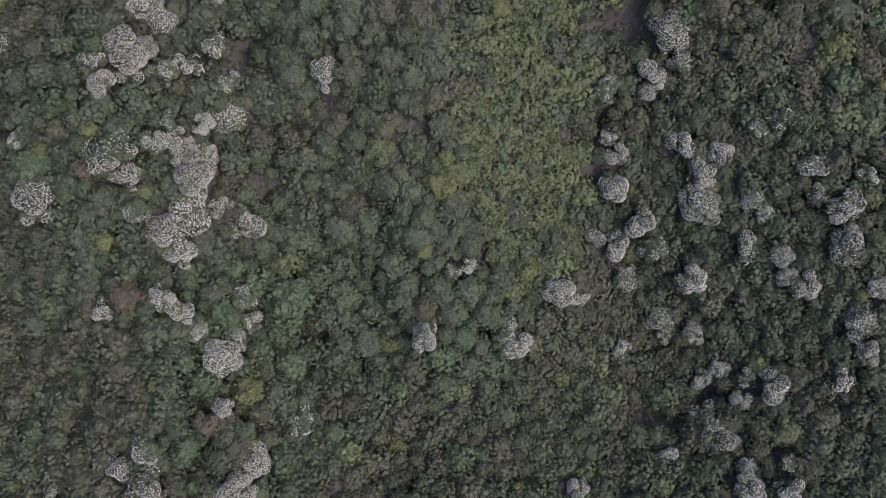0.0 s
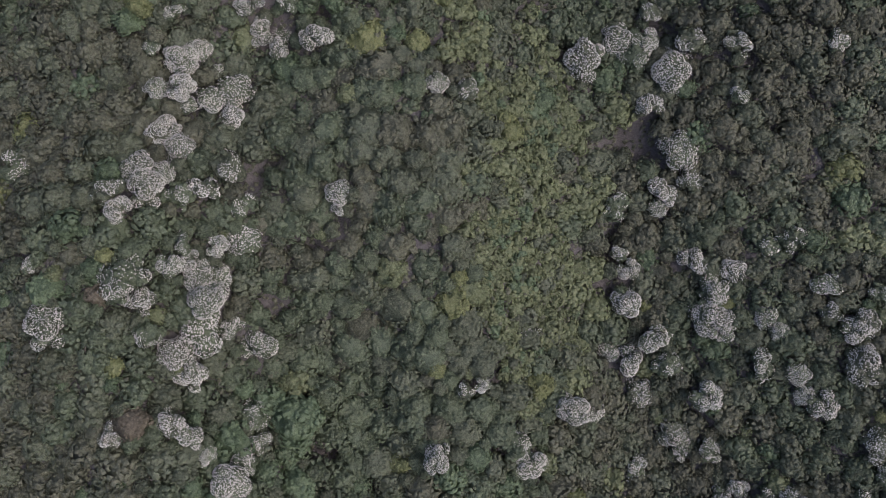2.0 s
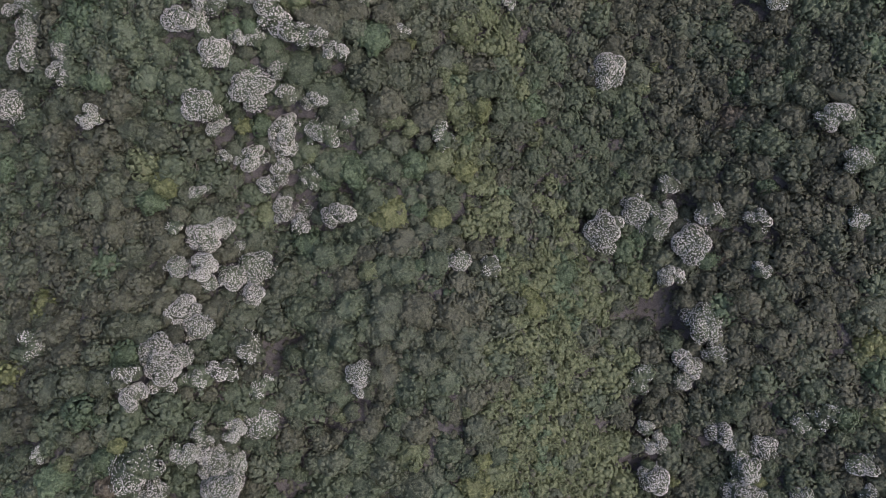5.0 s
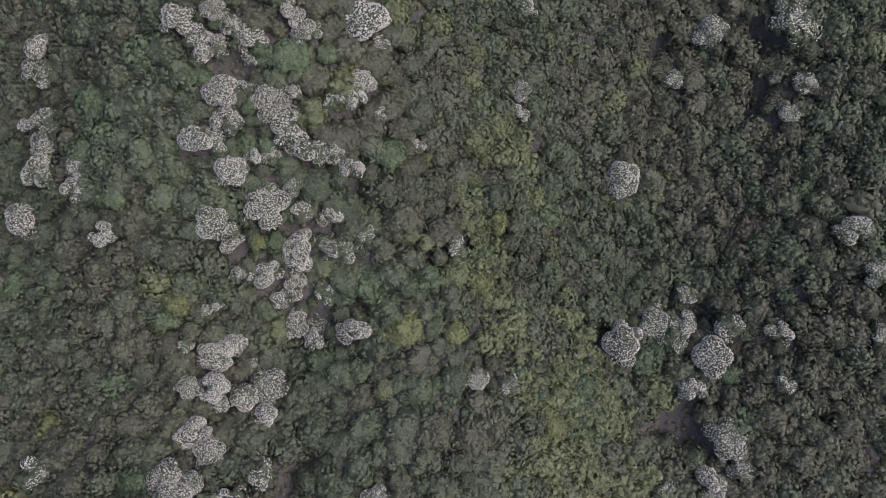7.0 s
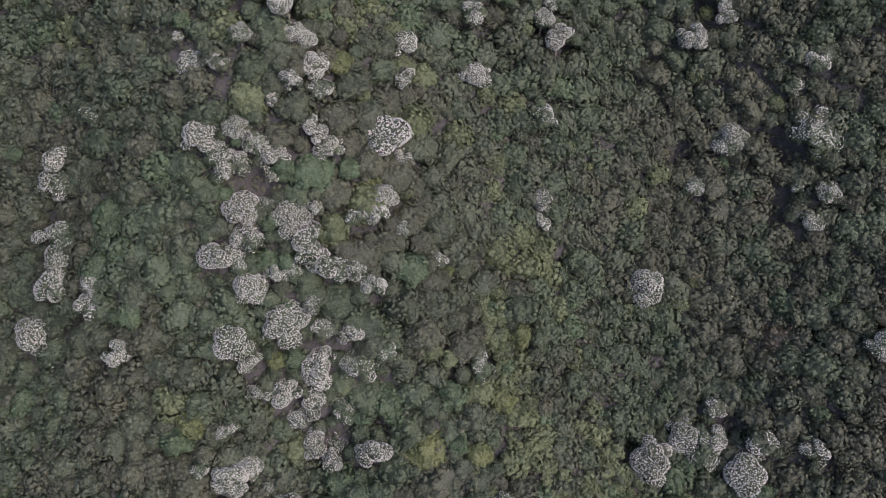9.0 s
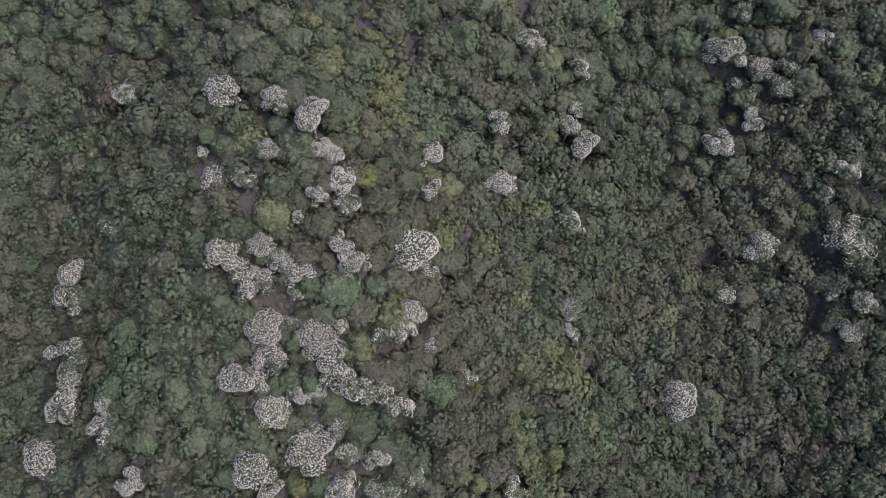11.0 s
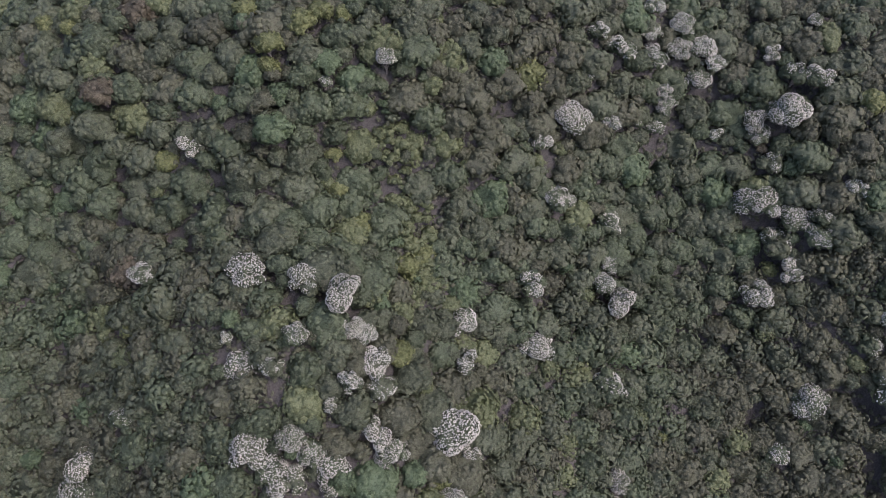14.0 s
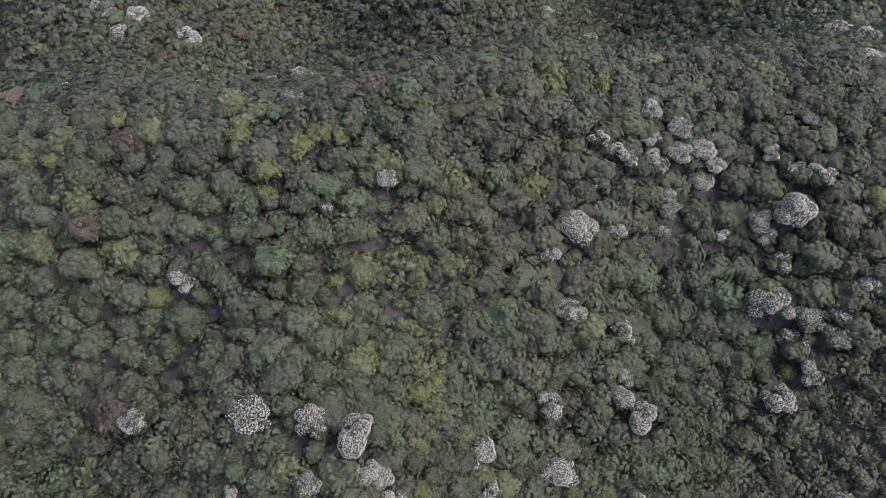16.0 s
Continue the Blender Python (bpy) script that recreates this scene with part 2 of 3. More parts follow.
def trunk_arrays(seed, sides=6, limbs=4):
    """A bent, tapering trunk with limbs that spread up into the crown (crown radius 1, its middle at height 0)."""
    r = np.random.default_rng(seed)
    verts, tris = [], []

    def tube(points, radii, sides):
        start = sum(len(p) for p in verts)
        ring = np.linspace(0, 2 * np.pi, sides, endpoint=False)
        for p, q in zip(points, radii):
            verts.append(np.array(p) + np.stack([np.cos(ring) * q, np.sin(ring) * q, ring * 0], 1))
        for i in range(len(points) - 1):
            for j in range(sides):
                a, b = start + i * sides + j, start + i * sides + (j + 1) % sides
                tris.extend([(a, b, b + sides), (a, b + sides, a + sides)])

    bend = r.normal(0, 0.08, 2)
    tube([(bend[0] * 1.5, bend[1] * 1.5, -2.8), (bend[0], -bend[1], -1.6), (0, 0, -0.5), (0, 0, 0.2)], (0.12, 0.09, 0.07, 0.03), sides)
    for i in range(limbs):
        a, up = i * 2 * np.pi / limbs + r.uniform(-0.4, 0.4), r.uniform(0.0, 0.35)
        tube([(0, 0, -0.7), (0.35 * np.cos(a), 0.35 * np.sin(a), -0.3), (0.62 * np.cos(a), 0.62 * np.sin(a), up)], (0.05, 0.035, 0.012), 4)
    return np.concatenate(verts), np.array(tris)


NEAR_CROWNS = [crown_arrays(100 + i, 190, 0.120, 18, 0.88, inner=2, points=4)[:3] for i in range(10)]
CROWNS = [crown_arrays(200 + i, 160, 0.130, 16, 0.86, points=4)[:3] for i in range(16)]
SLOPE_CROWNS = [crown_arrays(250 + i, 130, 0.140, 17, 0.86, inner=2, points=4)[:3] for i in range(12)]
VINE_CROWNS = [crown_arrays(300 + i, 60, 0.22, 7, 0.62, points=4)[:3] for i in range(8)]
FAR_CROWNS = [crown_arrays(400 + i, 30, 0.29, 10, 0.72, points=4)[:3] for i in range(8)]
OUTER_CROWNS = [crown_arrays(450 + i, 12, 0.46, 6, 0.7)[:3] for i in range(4)]
TRUNKS = [trunk_arrays(500 + i) for i in range(4)]
THIN_TRUNK = (np.array([(0.06, 0, -1), (-0.03, 0.05, -1), (-0.03, -0.05, -1), (0.03, 0, 0), (-0.015, 0.025, 0), (-0.015, -0.025, 0)]), np.array([(0, 1, 4), (0, 4, 3), (1, 2, 5), (1, 5, 4), (2, 0, 3), (2, 3, 5)]))

KIND_LABELS = {
    "olive": "broadleaf tree with a dense olive-green crown on the slope",
    "green": "broadleaf tree with a cool dark green crown on the slope",
    "brown": "broadleaf tree with a dull brownish-green crown on the slope",
    "vine": "small tree overgrown with yellowish-green climbing vines on the spur",
    "lime": "broadleaf tree in bright yellow-green young leaf among darker crowns",
    "bright": "broadleaf tree with a fresh mid-green crown among darker ones",
    "rust": "broadleaf tree with rusty reddish-brown young leaves on the slope",
}
crown_meshes, trunk_meshes = {}, {}


def crown_mesh(kind, i):
    if (kind, i) not in crown_meshes:
        v, f, n = NEAR_CROWNS[i]
        me = arrays_to_mesh("crown", v, f, tone=np.full(len(v), 0.13 * i), normals=n)
        me.materials.append(LEAVES[kind])
        crown_meshes[kind, i] = me
    return crown_meshes[kind, i]


def trunk_mesh(i):
    if i not in trunk_meshes:
        me = arrays_to_mesh("trunk", *TRUNKS[i])
        me.materials.append(BARK)
        trunk_meshes[i] = me
    return trunk_meshes[i]


def stand(name, x, y, z, r, turn, label, category, group):
    """The foot of a tree, on the ground; gives it and the frame of its crown."""
    foot = float(canopy(x, y)) - CANOPY
    ob = tagged(new(name), label, category, group)
    ob.empty_display_size = 0.2
    ob.location = (x, y, foot)
    return ob, Matrix.LocRotScale((0, 0, z - foot), Euler((0, 0, turn)), (r, r, r))


def set_part(name, mesh, parent, m, label=""):
    ob = new(name, mesh)
    ob.parent = parent
    ob.matrix_basis = m
    if label:
        tagged(ob, label)
    return ob


def trunk_part(parent, m, height, r, i):
    """The trunk reaches from the crown's middle into the ground."""
    t = m @ Matrix.Diagonal((1, 1, max(1.0, (height + 0.6) / (2.8 * r)), 1))
    set_part("trunk", trunk_mesh(i), parent, t)


def broadleaf_tree(x, y, z, r, kind, seed):
    q = random.Random(seed)
    name = "vine_clad_tree" if kind == "vine" else "broadleaf_tree"
    ob, m = stand(name, x, y, z, r, q.uniform(0, 6.28), KIND_LABELS[kind], "tree", "trees of the forest slope")
    set_part("crown", crown_mesh(kind, q.randrange(10)), ob, m)
    trunk_part(ob, m, z - ob.location.z, r, q.randrange(4))


# ---- flowering trees: green crowns under clusters of white blossom ----
FLOWER_LEVELS = (0.2, 0.4, 0.6, 0.8, 0.95)
FLOWER_SHARE = (0.17, 0.38, 0.62, 0.85, 0.98)
FLOWER_WORDS = ("with a few scattered white blossoms", "thinly dotted with white blossom", "half covered in white blossom", "thickly covered in white blossom", "wholly white with blossom")


def blossom_arrays(r, reach, density, heads, size):
    """Heads of flowers: small rounded puffs, crowded on most boughs and thin on others."""
    v = even_directions(r, heads, -0.12, 0.04)
    patch = np.zeros(len(v))
    for _ in range(7):
        d = r.normal(size=3)
        d[2] = abs(d[2])
        d /= np.linalg.norm(d)
        patch = np.maximum(patch, np.exp(-(np.arccos(np.clip(v @ d, -1, 1)) / 0.5) ** 2))
    want = patch * 0.55 + r.random(len(v)) * 0.45 + 0.25 * v[:, 2]
    v = v[want > np.quantile(want, 1 - density)]
    base, out = reach(v)
    verts, tris, normals = rosettes(r, out, base * r.uniform(1.02, 1.10, (len(v), 1)), size, points=3, up=0.5, down=0.25, ragged=0.25)
    return verts, tris, normals


FLOWERING = {}


def flowering_meshes(level, i, kind, broad):
    key = (level, i, kind, broad)
    if key not in FLOWERING:
        v, f, n, reach, r = crown_arrays(700 + i, 110, 0.14, 9, 0.70, core=0.40, sizes=(0.26, 0.50), loose=0.34, wide=(0.76, 1.18), inner=2)
        leaf = arrays_to_mesh("crown", v, f, tone=np.full(len(v), 0.21 * i), normals=n)
        leaf.materials.append(LEAVES[kind])
        bv, bf, bn = blossom_arrays(r, reach, FLOWER_SHARE[level], *((2000, 0.035) if broad else (1450, 0.042)))
        flower = arrays_to_mesh("blossom", bv, bf, tone=np.full(len(bv), 0.3), normals=bn)
        flower.materials.append(BLOSSOM)
        FLOWERING[key] = (leaf, flower)
    return FLOWERING[key]


flowering_spots, known_rises = [], []


def flowering_tree(x, y, rise, r, density, seed):
    rise = min(rise, 5.5)
    q = random.Random(seed)
    level = min(range(5), key=lambda k: abs(FLOWER_LEVELS[k] - density))
    kind = q.choice(("green", "olive", "green"))
    z = float(canopy(x, y)) + rise - (0.15 if y < 255 else 0.6) * r
    size = "small" if r < 2.3 else ("broad" if r > 3.6 else "round")
    ob, m = stand("flowering_tree", x, y, z, r * (1.42 - 0.045 * r), q.uniform(0, 6.28), f"{size} tree crown {FLOWER_WORDS[level]} among green trees", "flowering tree", "white flowering trees")
    leaf, flower = flowering_meshes(level, q.randrange(6), kind, r > 3.4)
    set_part("crown", leaf, ob, m, "green leaves")
    set_part("blossom", flower, ob, m, "white blossom clusters")
    trunk_part(ob, m, z - ob.location.z, r, q.randrange(4))
    flowering_spots.append((x, y, r * 1.2))
    known_rises.append((x, y, rise))


def grove(first, rows):
    for i, row in enumerate(rows):
        flowering_tree(*row, seed=first + i)


grove(1000, [
    (-86.4, -31.6, -0.5, 1.9, 0.50), (-69.9, -25.1, -0.8, 2.5, 0.80), (-63.6, -20.7, 0.4, 3.1, 0.50), (-63.6, -29.3, 0.1, 4.1, 0.60), (-48.0, -12.6, 3.6, 1.8, 0.90), (-45.5, -30.4, 0.9, 4.4, 0.75),
    (-41.6, -24.2, 2.1, 3.7, 0.85), (-32.4, -16.3, 1.0, 3.4, 0.15), (31.7, -33.4, -0.8, 2.9, 0.80), (54.4, -25.8, -1.1, 2.4, 0.60), (66.2, -17.5, -2.9, 4.2, 0.35), (68.0, -22.0, -2.4, 4.6, 0.40),
    (72.0, -32.2, -0.6, 3.5, 0.60), (72.1, -27.8, -1.2, 1.8, 0.70), (73.1, -12.2, -1.3, 2.7, 0.40), (80.0, -32.6, -0.2, 3.4, 0.50), (80.6, -26.3, -0.4, 1.9, 0.30), (-72.1, 8.4, 1.3, 2.7, 0.40)])
grove(1018, [
    (-60.7, 10.9, 2.9, 2.8, 0.60), (-57.3, 8.6, 3.0, 2.8, 0.80), (-53.9, 4.4, 2.8, 2.4, 0.50), (-49.2, -1.8, 3.6, 3.8, 0.75), (-47.1, 2.4, 1.9, 2.7, 0.35), (-44.8, 6.3, 0.7, 3.1, 0.40),
    (-4.4, 2.9, 7.1, 3.1, 0.95), (13.6, 5.2, 1.3, 3.4, 0.20), (17.4, 2.1, 1.5, 4.1, 0.75), (45.8, -0.2, -2.3, 3.2, 0.40), (54.4, 8.3, -0.8, 3.6, 0.40), (55.8, 4.1, -0.9, 2.3, 0.40),
    (62.1, 4.0, -0.0, 2.7, 0.40), (64.6, -6.9, -2.0, 2.9, 0.40), (68.4, -4.6, -1.2, 2.4, 0.60), (74.1, -6.3, -0.8, 2.7, 0.20), (79.1, -8.0, -0.3, 4.2, 0.70), (92.3, -6.9, 0.3, 3.4, 0.40)])
grove(1036, [
    (95.7, 5.6, 0.0, 3.4, 0.40), (97.2, -0.8, 0.3, 3.0, 0.40), (-85.6, 30.5, 0.4, 4.2, 0.75), (-64.8, 29.9, 1.5, 2.9, 0.30), (-60.1, 25.7, 1.4, 2.9, 0.90), (-57.4, 21.2, 1.7, 3.3, 0.90),
    (-55.0, 30.5, 0.4, 5.6, 0.80), (-50.4, 31.8, -0.6, 2.7, 0.60), (-46.1, 12.5, 0.3, 3.2, 0.30), (-45.5, 28.1, -1.1, 4.2, 0.70), (2.1, 17.9, 2.5, 2.0, 0.20), (6.0, 19.5, 2.0, 1.8, 0.70),
    (16.7, 29.8, -2.0, 3.4, 0.20), (27.6, 13.9, 4.3, 3.7, 1.00), (33.6, 13.0, 0.5, 2.7, 1.00), (39.5, 29.3, -3.7, 4.0, 0.85), (43.3, 26.2, -0.9, 3.6, 0.80), (45.8, 18.2, -1.3, 3.2, 0.50)])
grove(1054, [
    (48.9, 31.2, 1.2, 3.9, 0.60), (52.1, 24.8, 0.2, 3.3, 0.30), (60.3, 17.1, 3.0, 3.8, 0.60), (60.9, 35.7, 0.4, 4.7, 0.55), (64.0, 35.5, 0.2, 2.9, 0.85), (65.0, 32.4, 0.3, 2.6, 0.70),
    (72.4, 24.2, 0.2, 3.3, 0.40), (73.7, 34.9, -0.9, 2.6, 0.70), (75.9, 31.8, -0.8, 1.9, 0.70), (79.9, 22.2, -0.4, 2.4, 0.60), (81.1, 17.0, -0.4, 2.4, 0.70), (84.7, 15.3, -0.4, 3.7, 0.60),
    (86.2, 35.3, -0.7, 2.7, 0.30), (90.9, 31.5, 0.3, 3.4, 0.70), (92.6, 23.9, -0.3, 4.8, 0.35), (93.5, 33.6, -0.4, 3.0, 0.40), (99.3, 14.1, -0.1, 2.9, 0.60), (-89.8, 43.2, -0.3, 1.7, 0.40)])
grove(1072, [
    (-72.4, 57.9, 2.9, 3.0, 0.25), (-70.5, 54.3, 2.4, 2.6, 0.90), (-68.8, 39.8, 1.6, 4.7, 0.45), (-66.2, 59.4, 1.3, 3.7, 1.00), (-65.9, 36.1, 1.6, 2.9, 0.70), (-60.6, 43.5, 1.5, 2.6, 0.70),
    (-59.2, 58.6, 1.1, 3.0, 0.12), (-58.5, 48.2, 1.3, 2.3, 0.30), (-57.3, 44.6, 1.0, 2.3, 0.90), (-55.3, 42.0, 0.5, 3.3, 0.70), (-53.0, 36.7, 4.0, 4.0, 0.95), (-52.1, 48.6, -0.0, 2.3, 0.90),
    (-51.8, 42.1, -0.3, 2.6, 0.80), (-47.2, 50.0, -1.3, 3.3, 0.70), (-47.1, 57.2, -0.4, 3.0, 0.25), (-26.1, 56.5, 0.3, 1.3, 0.90), (40.1, 51.0, -0.3, 2.0, 0.40), (42.2, 39.3, 0.8, 3.3, 0.80)])
grove(1090, [
    (42.6, 47.5, -0.1, 2.7, 0.60), (56.9, 48.9, 0.4, 3.3, 0.80), (62.4, 42.1, 0.1, 4.7, 0.60), (65.8, 46.3, -0.2, 3.0, 0.60), (73.3, 51.4, -0.9, 2.6, 0.20), (78.6, 52.3, -1.2, 3.7, 0.30),
    (86.2, 42.1, -1.5, 3.6, 0.50), (96.4, 39.2, -0.5, 2.7, 0.30), (-97.0, 66.1, 0.2, 3.9, 0.25), (-67.8, 64.2, 0.9, 3.0, 0.80), (-66.1, 83.3, 0.7, 2.4, 0.95), (-64.5, 73.2, 0.1, 3.6, 0.90),
    (-63.4, 63.3, 0.8, 2.3, 0.70), (-60.7, 69.5, 0.2, 2.7, 0.85), (-60.2, 82.6, 3.6, 2.9, 0.95), (-59.4, 79.7, 0.6, 1.9, 0.40), (-55.0, 60.5, 0.6, 3.0, 0.40), (-54.9, 81.6, 0.4, 2.9, 0.60)])
grove(1108, [
    (-50.5, 83.1, -0.4, 3.9, 0.60), (-50.2, 65.4, 0.2, 4.0, 0.25), (-50.1, 77.5, 0.2, 2.4, 0.90), (-25.6, 60.2, 0.2, 2.3, 0.90), (2.1, 83.8, -0.2, 2.8, 0.25), (39.1, 61.6, -0.1, 3.7, 0.25),
    (49.0, 61.6, -0.6, 2.0, 0.70), (49.9, 65.1, -0.3, 3.2, 0.80), (53.4, 74.3, -0.8, 4.2, 0.70), (56.0, 67.0, -0.5, 2.6, 0.35), (-67.1, 91.8, 1.0, 2.0, 0.30), (-62.0, 99.5, 0.8, 2.2, 0.50),
    (-61.3, 90.0, 0.6, 3.8, 0.80), (-57.8, 92.5, -0.1, 2.4, 0.80), (-56.6, 106.4, 0.2, 1.8, 0.50), (-53.8, 88.5, -0.6, 1.3, 0.50), (-50.8, 107.3, -0.9, 3.4, 0.95), (-47.8, 102.6, -2.3, 2.3, 0.65)])
grove(1126, [
    (-44.4, 105.1, -2.5, 3.0, 0.65), (-44.2, 98.2, -3.0, 3.0, 0.80), (-40.7, 94.7, -3.0, 2.4, 0.70), (-40.1, 98.8, -7.2, 3.9, 0.85), (-38.1, 104.4, -2.7, 2.9, 0.20), (-31.4, 95.0, 0.2, 3.2, 0.75),
    (-4.7, 85.1, -0.8, 2.5, 0.70), (31.1, 95.2, 1.9, 4.4, 0.75), (39.5, 101.0, 0.2, 3.7, 0.80), (43.6, 96.4, 0.3, 3.5, 0.30), (45.2, 100.3, 0.3, 3.7, 0.45), (46.4, 84.7, -0.2, 3.0, 0.70),
    (47.3, 107.1, -0.2, 2.9, 0.25), (52.0, 92.4, -0.6, 4.7, 0.95), (55.7, 98.4, 0.3, 3.9, 0.30), (65.0, 96.0, 0.3, 3.2, 0.40), (65.4, 84.3, 0.3, 2.1, 0.50), (84.6, 105.8, 1.3, 2.9, 0.40)])
grove(1144, [
    (84.7, 93.6, -0.0, 2.9, 0.40), (-107.3, 121.3, -0.9, 4.7, 0.75), (-102.4, 130.9, 1.2, 4.6, 0.70), (-92.8, 124.2, 1.0, 3.0, 0.80), (-92.0, 128.7, 0.9, 2.4, 0.70), (-85.0, 114.0, 1.3, 2.7, 0.75),
    (-62.5, 131.0, -1.3, 4.2, 0.85), (-60.4, 115.7, 1.2, 3.8, 0.85), (-57.3, 111.9, 0.7, 2.3, 0.70), (-56.9, 125.5, -0.4, 3.3, 0.75), (-52.1, 128.1, -0.7, 1.9, 0.60), (-49.8, 118.9, 0.5, 4.3, 0.75),
    (-48.3, 128.5, -0.5, 2.1, 0.40), (-43.7, 122.8, 0.4, 1.9, 0.50), (-43.6, 110.0, -1.5, 3.2, 0.85), (-43.1, 113.0, -0.7, 3.5, 0.75), (-41.5, 118.9, 0.4, 3.1, 0.25), (-40.5, 129.9, 0.3, 4.4, 0.50)])
grove(1162, [
    (-36.3, 117.4, 0.7, 2.5, 0.65), (-35.0, 129.3, 1.6, 2.2, 0.35), (-34.5, 112.1, -0.6, 3.8, 0.35), (-31.5, 126.3, 2.0, 2.7, 0.70), (-28.7, 114.4, 1.1, 2.3, 0.25), (-8.1, 112.7, 2.0, 3.2, 0.20),
    (80.2, 115.5, 2.6, 3.6, 0.60), (-107.7, 142.8, -1.5, 2.3, 0.70), (-104.4, 152.5, -1.0, 3.8, 0.70), (-101.1, 136.5, -0.4, 3.7, 0.60), (-100.3, 141.1, -0.5, 4.5, 0.25), (-66.7, 152.8, -1.4, 3.2, 0.85),
    (-63.4, 149.6, -1.9, 2.6, 0.50), (-60.6, 147.7, -2.2, 3.9, 0.65), (-59.2, 154.4, -1.5, 2.3, 0.70), (-58.3, 140.4, -2.3, 3.2, 0.90), (-57.7, 134.6, -1.8, 3.5, 0.60), (-55.5, 152.2, -2.1, 2.3, 0.50)])
grove(1180, [
    (-53.4, 141.3, -2.6, 1.8, 0.30), (-52.7, 146.5, -2.7, 1.5, 0.70), (-51.9, 150.5, -2.4, 2.9, 0.85), (-48.8, 138.8, -2.0, 3.5, 0.90), (-44.6, 134.0, -0.5, 4.2, 0.65), (-43.6, 140.9, -1.1, 2.0, 0.50),
    (-43.5, 155.5, -0.2, 2.9, 0.80), (-40.5, 152.2, -0.3, 2.7, 0.85), (-34.4, 139.6, 1.2, 2.5, 0.30), (-30.5, 140.6, 1.3, 2.3, 0.85), (-29.1, 144.7, 0.8, 2.6, 0.85), (-25.0, 154.3, -0.2, 2.3, 0.80),
    (-24.9, 138.5, 1.3, 1.8, 0.40), (-17.2, 133.8, 0.9, 1.9, 0.35), (7.5, 148.1, -0.7, 2.0, 0.60), (8.2, 153.1, -0.5, 2.5, 0.70), (33.0, 135.1, 1.5, 4.2, 0.85), (68.6, 154.2, -0.5, 1.4, 0.50)])
grove(1198, [
    (71.5, 146.8, -0.5, 2.6, 0.50), (74.9, 152.2, -0.5, 2.6, 0.35), (-104.0, 158.3, -0.7, 3.5, 0.60), (-94.2, 163.0, -0.7, 2.6, 0.40), (-71.6, 171.5, 0.3, 1.3, 0.50), (-68.7, 168.4, -3.4, 3.3, 0.85),
    (-62.6, 165.2, 0.2, 2.1, 0.30), (-58.2, 170.4, 1.9, 2.1, 0.45), (-51.6, 159.1, 0.3, 1.6, 0.35), (-49.2, 177.8, 5.4, 3.8, 0.90), (-47.8, 163.2, 1.7, 2.3, 0.60), (-47.6, 173.0, 2.5, 2.3, 0.90),
    (-45.2, 172.2, 2.2, 2.0, 0.80), (-43.5, 167.0, 1.8, 3.1, 0.85), (-41.9, 162.9, 1.3, 2.9, 0.12), (-28.2, 158.2, 0.5, 5.8, 0.90), (-24.9, 172.3, -0.1, 3.0, 0.50), (-8.4, 178.0, -0.8, 3.7, 0.80)])
grove(1216, [
    (7.5, 170.6, 0.6, 3.3, 0.50), (46.1, 158.2, -1.1, 2.7, 0.40), (54.6, 167.4, -1.2, 4.0, 0.70), (66.5, 175.1, -0.4, 2.7, 0.30), (71.2, 167.8, -0.5, 4.5, 0.30), (71.6, 177.8, 0.0, 3.0, 0.50),
    (72.0, 164.7, -0.5, 5.4, 0.25), (-90.9, 188.4, 2.7, 2.8, 0.50), (-67.9, 184.7, 0.9, 3.3, 0.70), (-57.2, 181.9, 2.3, 2.4, 0.60), (-55.4, 180.1, 2.6, 2.1, 0.30), (-25.3, 180.5, -0.2, 2.8, 0.60),
    (-8.9, 189.0, 3.2, 3.2, 0.35), (8.0, 190.7, 3.7, 2.3, 0.60), (10.5, 195.5, 2.1, 1.9, 0.40), (11.7, 186.5, 8.2, 3.5, 0.80), (45.6, 189.4, 1.3, 3.7, 0.75), (50.1, 198.4, 0.5, 4.4, 0.25)])
grove(1234, [
    (52.8, 192.5, 0.6, 3.3, 0.65), (53.6, 201.6, 0.6, 3.6, 0.65), (58.6, 199.9, 0.8, 2.4, 0.35), (58.6, 196.3, 0.9, 3.7, 0.20), (65.6, 202.7, -0.3, 2.5, 0.85), (-81.9, 211.8, -0.6, 2.8, 0.60),
    (-52.1, 219.2, 0.7, 1.3, 0.40), (-39.2, 222.8, 2.8, 2.0, 0.60), (-5.2, 215.9, 0.2, 2.7, 0.60), (-1.5, 206.5, 1.3, 3.4, 0.35), (1.7, 220.3, 0.7, 4.5, 0.85), (7.7, 227.6, 0.9, 1.7, 0.70),
    (10.5, 204.6, -0.0, 3.1, 0.50), (12.2, 221.7, 0.7, 2.8, 0.75), (18.5, 222.3, 0.4, 1.6, 0.50), (23.3, 222.3, -0.6, 2.2, 0.60), (26.6, 226.4, -0.7, 2.6, 0.60), (38.4, 221.4, -1.5, 2.1, 0.40)])
